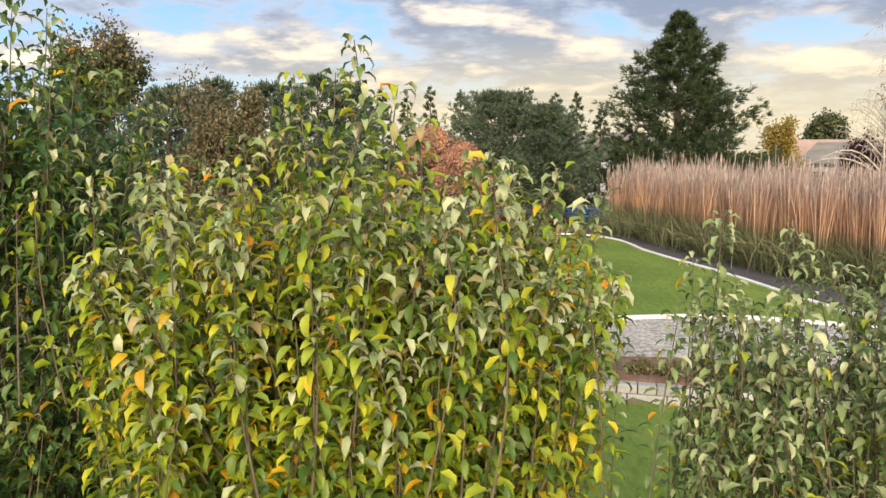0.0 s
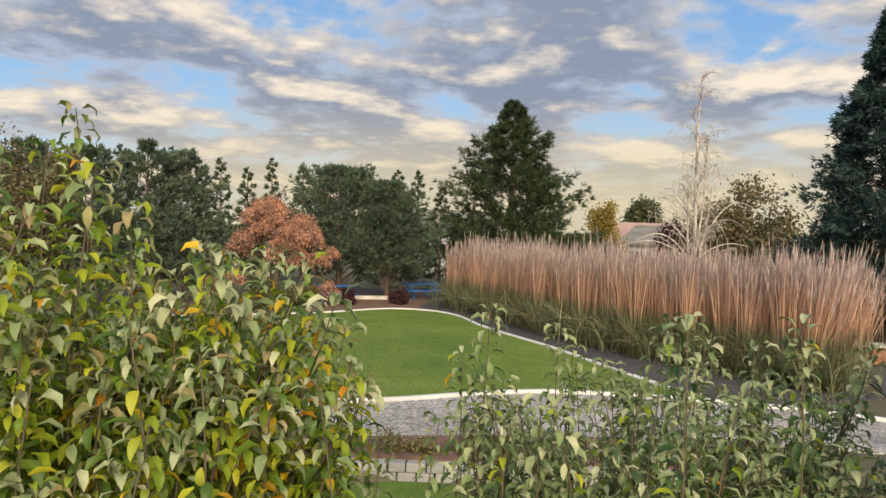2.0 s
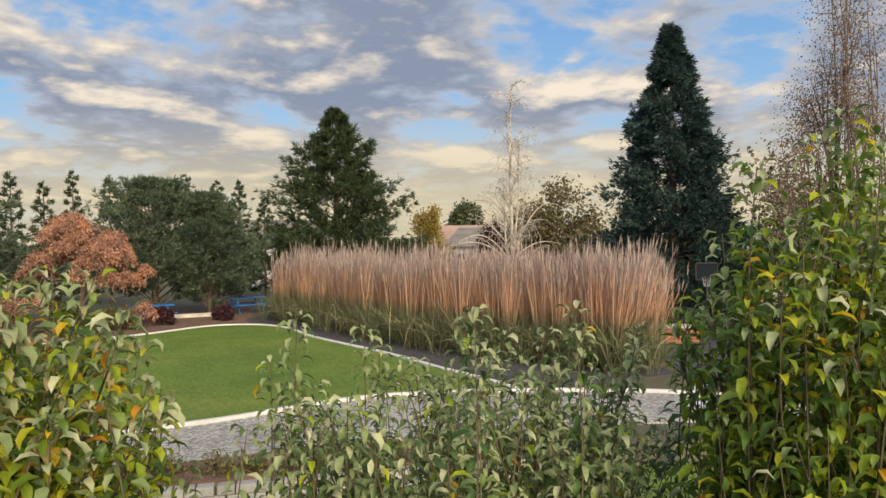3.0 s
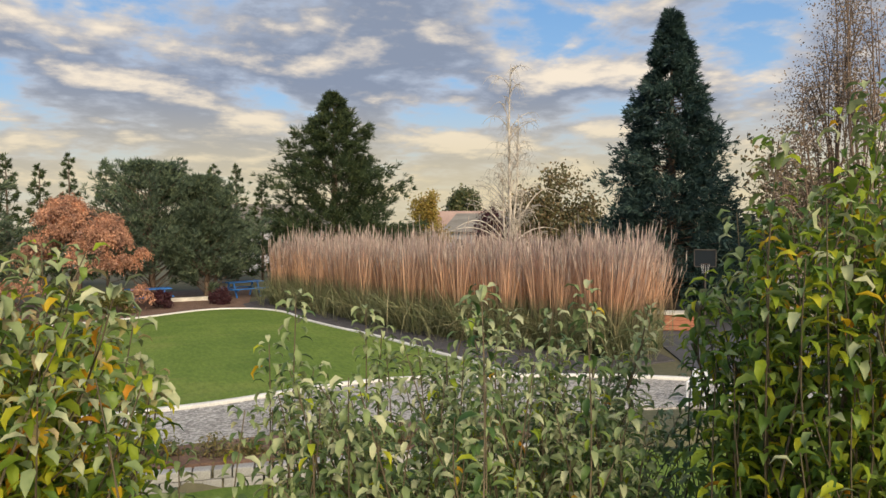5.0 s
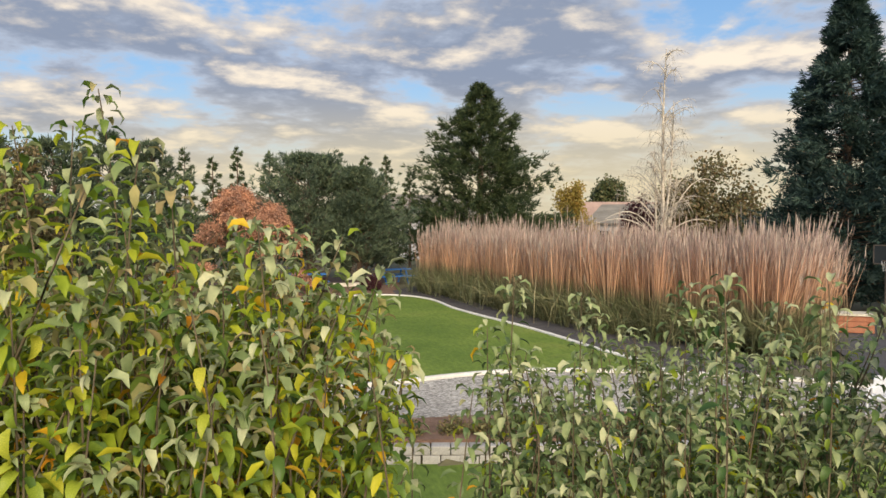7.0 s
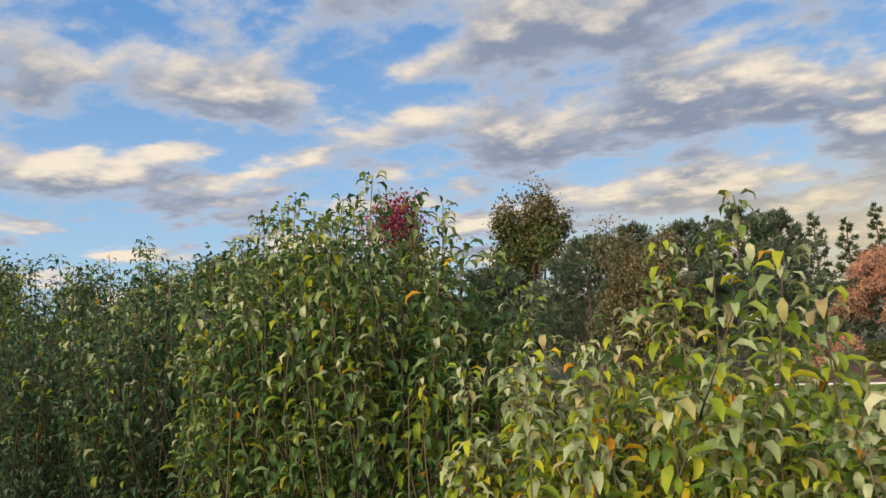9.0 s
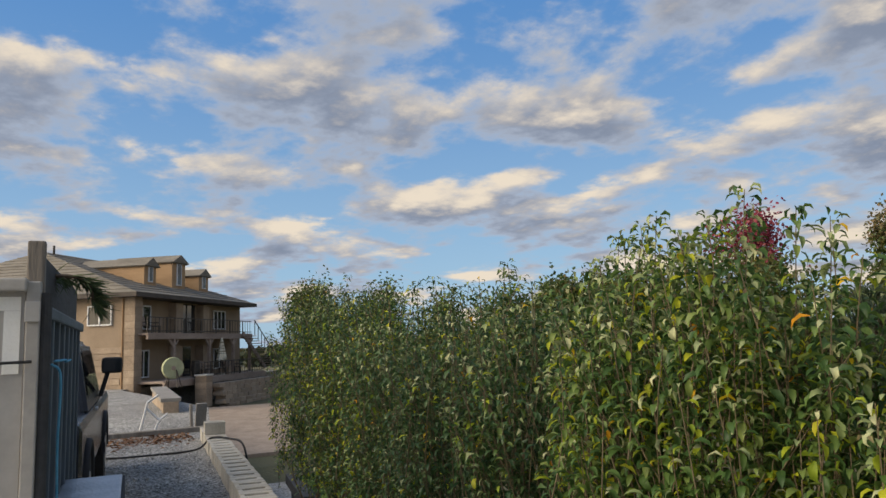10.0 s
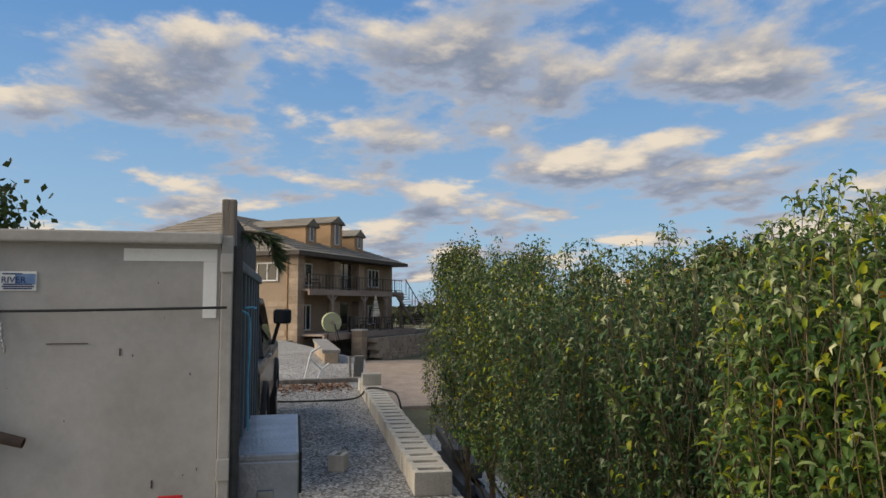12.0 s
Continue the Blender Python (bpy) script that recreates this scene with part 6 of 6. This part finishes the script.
# ---------------------------------------------------------------- neighbours, drive side and garden furniture
def small_house(x, y, rz, w, d, h, rise, wall_m, roof_m, label, base=0.0):
    hs = thing("neighbour_house", label, "house", at=(x, y, base), rz=rz)
    part("wall", boxm((0, 0, h / 2), (w, d, h)), wall_m, hs)
    bm = bmesh.new()
    o = 0.5
    a = [bm.verts.new(p) for p in ((-w / 2 - o, -d / 2 - o, h), (w / 2 + o, -d / 2 - o, h), (w / 2 + o, 0, h + rise), (-w / 2 - o, 0, h + rise), (w / 2 + o, d / 2 + o, h), (-w / 2 - o, d / 2 + o, h))]
    bm.faces.new((a[0], a[1], a[2], a[3]))
    bm.faces.new((a[3], a[2], a[4], a[5]))
    bm.faces.new((a[0], a[3], a[5]))
    bm.faces.new((a[1], a[4], a[2]))
    bmesh.ops.recalc_face_normals(bm, faces=bm.faces)
    bmesh.ops.solidify(bm, geom=bm.faces[:], thickness=0.15)
    part("roof", bm, roof_m, hs)
    for k in (-0.3, 0.05, 0.32):
        part("window", boxm((w * k, -d / 2 - 0.02, h * 0.55), (1.2, 0.08, 1.1)), DARKGLASS, hs)
    return hs


PINKROOF = mottled("pinkish_tile_roof", [(0.3, (0.30, 0.20, 0.16)), (0.7, (0.42, 0.29, 0.23))], 0.7, 0.9, fine=6)
GREYWALL = mottled("pale_grey_siding", [(0.3, (0.42, 0.42, 0.44)), (0.7, (0.55, 0.55, 0.57))], 0.5, 0.85, fine=5, stretch=(1, 1, 5))
CREAM = mottled("cream_fence_paint", [(0.3, (0.50, 0.46, 0.38)), (0.7, (0.66, 0.62, 0.52))], 1.2, 0.8)
small_house(*polar(26.9, 82), -20, 9, 8, 3.0, 2.2, GREYWALL, PINKROOF, "grey neighbouring house with a pinkish tile roof")
small_house(*polar(28.8, 74), -50, 7, 7, 2.9, 1.9, GREYWALL, SHINGLE, "pale grey neighbouring house behind the tall grass")
small_house(*polar(11.6, 62), 10, 8, 7, 3.4, 2.0, GREYWALL, SHINGLE, "pale house glimpsed between the conifers")
small_house(*polar(-104.2, 75), 60, 9, 8, 5.6, 3.0, STUCCO, SHINGLE, "tan house with a shingled gable roof beyond the yard", base=1.4)

BLUEPAINT = mottled("blue_painted_wood", [(0.3, (0.02, 0.12, 0.38)), (0.7, (0.045, 0.20, 0.52))], 2, 0.6, fine=20)


def picnic_table(x, y, rz, label):
    t = thing("picnic_table", label, "table", "blue picnic tables", at=(x, y, 0.0), rz=rz)
    for k in range(5):
        part("tabletop_plank", boxm((0, -0.3 + k * 0.15, 0.75), (1.9, 0.14, 0.04), 0, 0.006), BLUEPAINT, t)
    for s in (-1, 1):
        for k in range(2):
            part("bench_plank", boxm((0, s * (0.62 + 0.15 * k), 0.44), (1.9, 0.14, 0.04), 0, 0.006), BLUEPAINT, t)
        part("cross_beam", boxm((s * 0.65, 0, 0.40), (0.05, 1.5, 0.1), 0, 0.006), BLUEPAINT, t)
        for r in (-1, 1):
            part("leg", boxm((s * 0.65, r * 0.38, 0.37), (0.05, 0.1, 0.82), 0, 0.006, rx=r * 24), BLUEPAINT, t)
    return t


picnic_table(1.6, 34.3, 8, "blue painted picnic table under the trees")
picnic_table(6.1, 36.6, 20, "blue painted picnic table beside the tall grass")
for k, (x, y, h, r, kd, lb) in enumerate([(2.1, 32.9, 0.7, 0.4, "deepred", "low dark purple shrub at the lawn's edge"), (4.6, 33.4, 0.7, 0.4, "deepred", "low dark purple shrub at the lawn's edge"),
                                          (0.2, 31.6, 0.8, 0.7, "maple", "low yellow-green shrub by the lawn"), (-1.3, 31.4, 1.2, 0.9, "green", "low green shrub by the lawn")]):
    broad_tree("shrub", x, y, h, r, kd, 200 + k, lb, per=12, leaf=0.09, clear=0.05)
tagged(part("seat_wall", boxm((3.6, 35.6, 0.08), (2.4, 0.3, 0.2), 3, 0.02), CONCRETE), "low pale concrete edging under the trees", "edging", kind="structure")

# low block wall with its planting
lw = thing("low_block_wall", "low wall of pale blocks holding the planting bed", "wall", kind="structure")
LOWBLOCK = mottled("grey_garden_blocks", [(0.3, (0.27, 0.26, 0.235)), (0.7, (0.42, 0.40, 0.365))], 2.5, 0.9, fine=40, bump=0.4, piece=0.18)
SMALL = []
for k in range(3):
    bm = boxm((0, 0, 0), (0.25 + 0.02 * k, 0.24, 0.135), 0, 0.015)
    me = bpy.data.meshes.new("block")
    bm.to_mesh(me)
    bm.free()
    me.materials.append(LOWBLOCK)
    SMALL.append(me)
rng = random.Random(17)
for row in range(2):
    for k in range(34):
        x = -3.2 + k * 0.285 + (row % 2) * 0.14
        y = (11.28 - 0.2 * x if x > 0 else 11.28) - 0.02
        ob = new("block", SMALL[rng.randrange(3)])
        ob.parent = lw
        ob.matrix_basis = pose(x, y - row * -0.0, -0.225 + row * 0.142, rng.uniform(-1.5, 1.5), 0, (-11.3 if x > 0 else 0) + rng.uniform(-3, 3))
BEDPLANT = leafy("bed_foliage", lin((0, (0.09, 0.10, 0.035)), (0.5, (0.19, 0.17, 0.06)), (1, (0.32, 0.22, 0.09))), trans=0.25)
rg = np.random.default_rng(33)
for k in range(17):
    x = -2.8 + k * 0.56 + rg.uniform(-0.15, 0.15)
    y = (11.28 - 0.2 * x if x > 0 else 11.28) + rg.uniform(0.3, 0.6)
    n = 380
    d = rg.normal(0, 1, (n, 3))
    d[:, 2] = np.abs(d[:, 2])
    d /= np.linalg.norm(d, axis=1)[:, None]
    R = rg.uniform(0.26, 0.42)
    P = d * np.array([R, R * 0.85, R * 0.95]) * rg.uniform(0.35, 1, (n, 1))
    V, F, _ = leaf_mesh(P, rg.uniform(0, 6.28, n), rg.normal(0.3, 0.5, n), rg.normal(0.8, 0.3, n), rg.uniform(0.04, 0.09, n), rg.normal(0, 0.5, n), rg, rows=3)
    pl = thing("bed_plant", "low browning perennial in the planting bed", "plant", "bed plants", at=(x, y, 0.03))
    tagged(raw("foliage", V, F, BEDPLANT, pl), kind="stuff")

# basketball hoop, bins, fence and gate posts by the drive
hp = thing("basketball_hoop", "dark basketball hoop with a white net by the drive", "hoop", at=(18.0, 17.8, 0.018), rz=-45)
part("pole", rodm((0, 0, 0), (0, 0, 3.3), 0.06), RAILMETAL, hp)
part("backboard_frame", boxm((0, -0.5, 3.3), (1.1, 0.04, 0.75), 0, 0.01), DARKGLASS, hp)
for s in (-1, 1):
    part("frame_bar", boxm((s * 0.55, -0.53, 3.3), (0.05, 0.05, 0.8)), RAILMETAL, hp)
    part("frame_bar", boxm((0, -0.53, 3.3 + s * 0.38), (1.15, 0.05, 0.05)), RAILMETAL, hp)
part("arm", rodm((0, 0, 3.1), (0, -0.5, 3.2), 0.04), RAILMETAL, hp)
V, F = tubes([np.array([(0.23 * math.cos(a), -0.78 + 0.23 * math.sin(a), 3.05) for a in np.linspace(0, 2 * math.pi, 17)])], [np.full(17, 0.012)], 5)
raw("rim", V, F, RUST, hp)
lines = [np.array([(0.23 * math.cos(a) * (1 - 0.4 * t), -0.78 + 0.23 * math.sin(a) * (1 - 0.4 * t), 3.05 - 0.42 * t) for t in (0, 0.5, 1)]) for a in np.linspace(0, 2 * math.pi, 14)]
V, F = tubes(lines, [np.full(3, 0.008)] * 14, 3)
tagged(raw("net", V, F, WHITEPLASTIC, hp), kind="stuff")
for k, (x, y) in enumerate(((22.9, 19.4), (23.7, 18.8))):
    bn = thing("wheeled_bin", "dark blue wheeled bin beside the drive", "bin", "bins", at=(x, y, 0), rz=30)
    bm = boxm((0, 0, 0.5), (0.58, 0.62, 0.95), 0, 0.03)
    for v in bm.verts:
        if v.co.z < 0.3:
            v.co.x *= 0.8
            v.co.y *= 0.8
    part("body", bm, CARPAINT, bn)
    part("lid", boxm((0, 0, 1.0), (0.62, 0.7, 0.07), 0, 0.02), RUBBER, bn)
hp.scale = (0.6, 0.6, 0.72)
fn = thing("garden_fence", "cream wooden fence beyond the drive", "fence", at=(20.7, 18.2, 0), rz=-50)
for k in range(60):
    part("slat", boxm((k * 0.2, 0, 0.87), (0.15, 0.025, 1.7), 0, 0.004), CREAM, fn)
for z in (0.3, 1.0):
    part("rail", boxm((6, 0.04, z), (12.2, 0.05, 0.09)), CREAM, fn)
for k in range(7):
    part("post", boxm((k * 2.0, 0.09, 0.7), (0.12, 0.12, 1.4), 0, 0.01), CREAM, fn)
ORANGE = mottled("red_orange_timber", [(0.3, (0.26, 0.10, 0.055)), (0.7, (0.36, 0.15, 0.085))], 3, 0.8)
pl = thing("timber_planter", "reddish timber planter beside the drive", "planter", at=(16.9, 18.4, 0.018), rz=-30)
for k in range(3):
    part("plank", boxm((0, 0, 0.1 + 0.17 * k), (1.8, 0.7, 0.16), 0, 0.01), ORANGE, pl)
part("edging", boxm((0, 0, 0.56), (1.9, 0.8, 0.06), 0, 0.01), CREAM, pl)
wf = thing("white_garden_chair", "small white plastic garden chair on the gravel path", "chair", at=(10.5, 10.45, 0.022), rz=-60)
part("seat", boxm((0, 0, 0.42), (0.48, 0.46, 0.04), 0, 0.015), WHITEPLASTIC, wf)
part("backrest", boxm((0, 0.24, 0.68), (0.46, 0.035, 0.48), 0, 0.015, rx=-12), WHITEPLASTIC, wf)
for sx in (-0.23, 0.23):
    part("armrest", boxm((sx, 0.0, 0.63), (0.05, 0.46, 0.03), 0, 0.01), WHITEPLASTIC, wf)
    for sy in (-0.2, 0.2):
        part("leg", boxm((sx, sy, 0.31), (0.045, 0.045, 0.62 if sy < 0 else 0.62), 0, 0.01), WHITEPLASTIC, wf)
wf.scale = (0.72, 0.72, 0.72)

# woods and hedges all round, far off
rg = np.random.default_rng(77)
FARM = leafy("far_woods", lin((0, (0.05, 0.065, 0.035)), (0.6, (0.085, 0.095, 0.05)), (1, (0.15, 0.12, 0.06))), trans=0.2)
C = []
for k in range(520):
    a, d = rg.uniform(0, 2 * np.pi), rg.uniform(120, 210)
    hh = rg.uniform(3.0, 5.6) * (d / 150) * (0.75 + 0.35 * math.sin(a * 5) * math.sin(a * 13 + 1))
    m = 70
    e = rg.normal(0, 1, (m, 3))
    e /= np.linalg.norm(e, axis=1)[:, None]
    C.append(np.array([math.sin(a) * d, math.cos(a) * d, hh * 0.5]) + e * np.array([hh * 0.8, hh * 0.8, hh * 0.5]) * rg.uniform(0.6, 1.0, (m, 1)))
P = np.concatenate(C)
n = len(P)
V, F = tufts(P, rg.normal(0, 1, (n, 3)), 1.7, 0.6, 1, 0.2, rg)
tagged(raw("far_woods", V, F, FARM), "hazy line of distant trees round the horizon", "woods", kind="stuff")
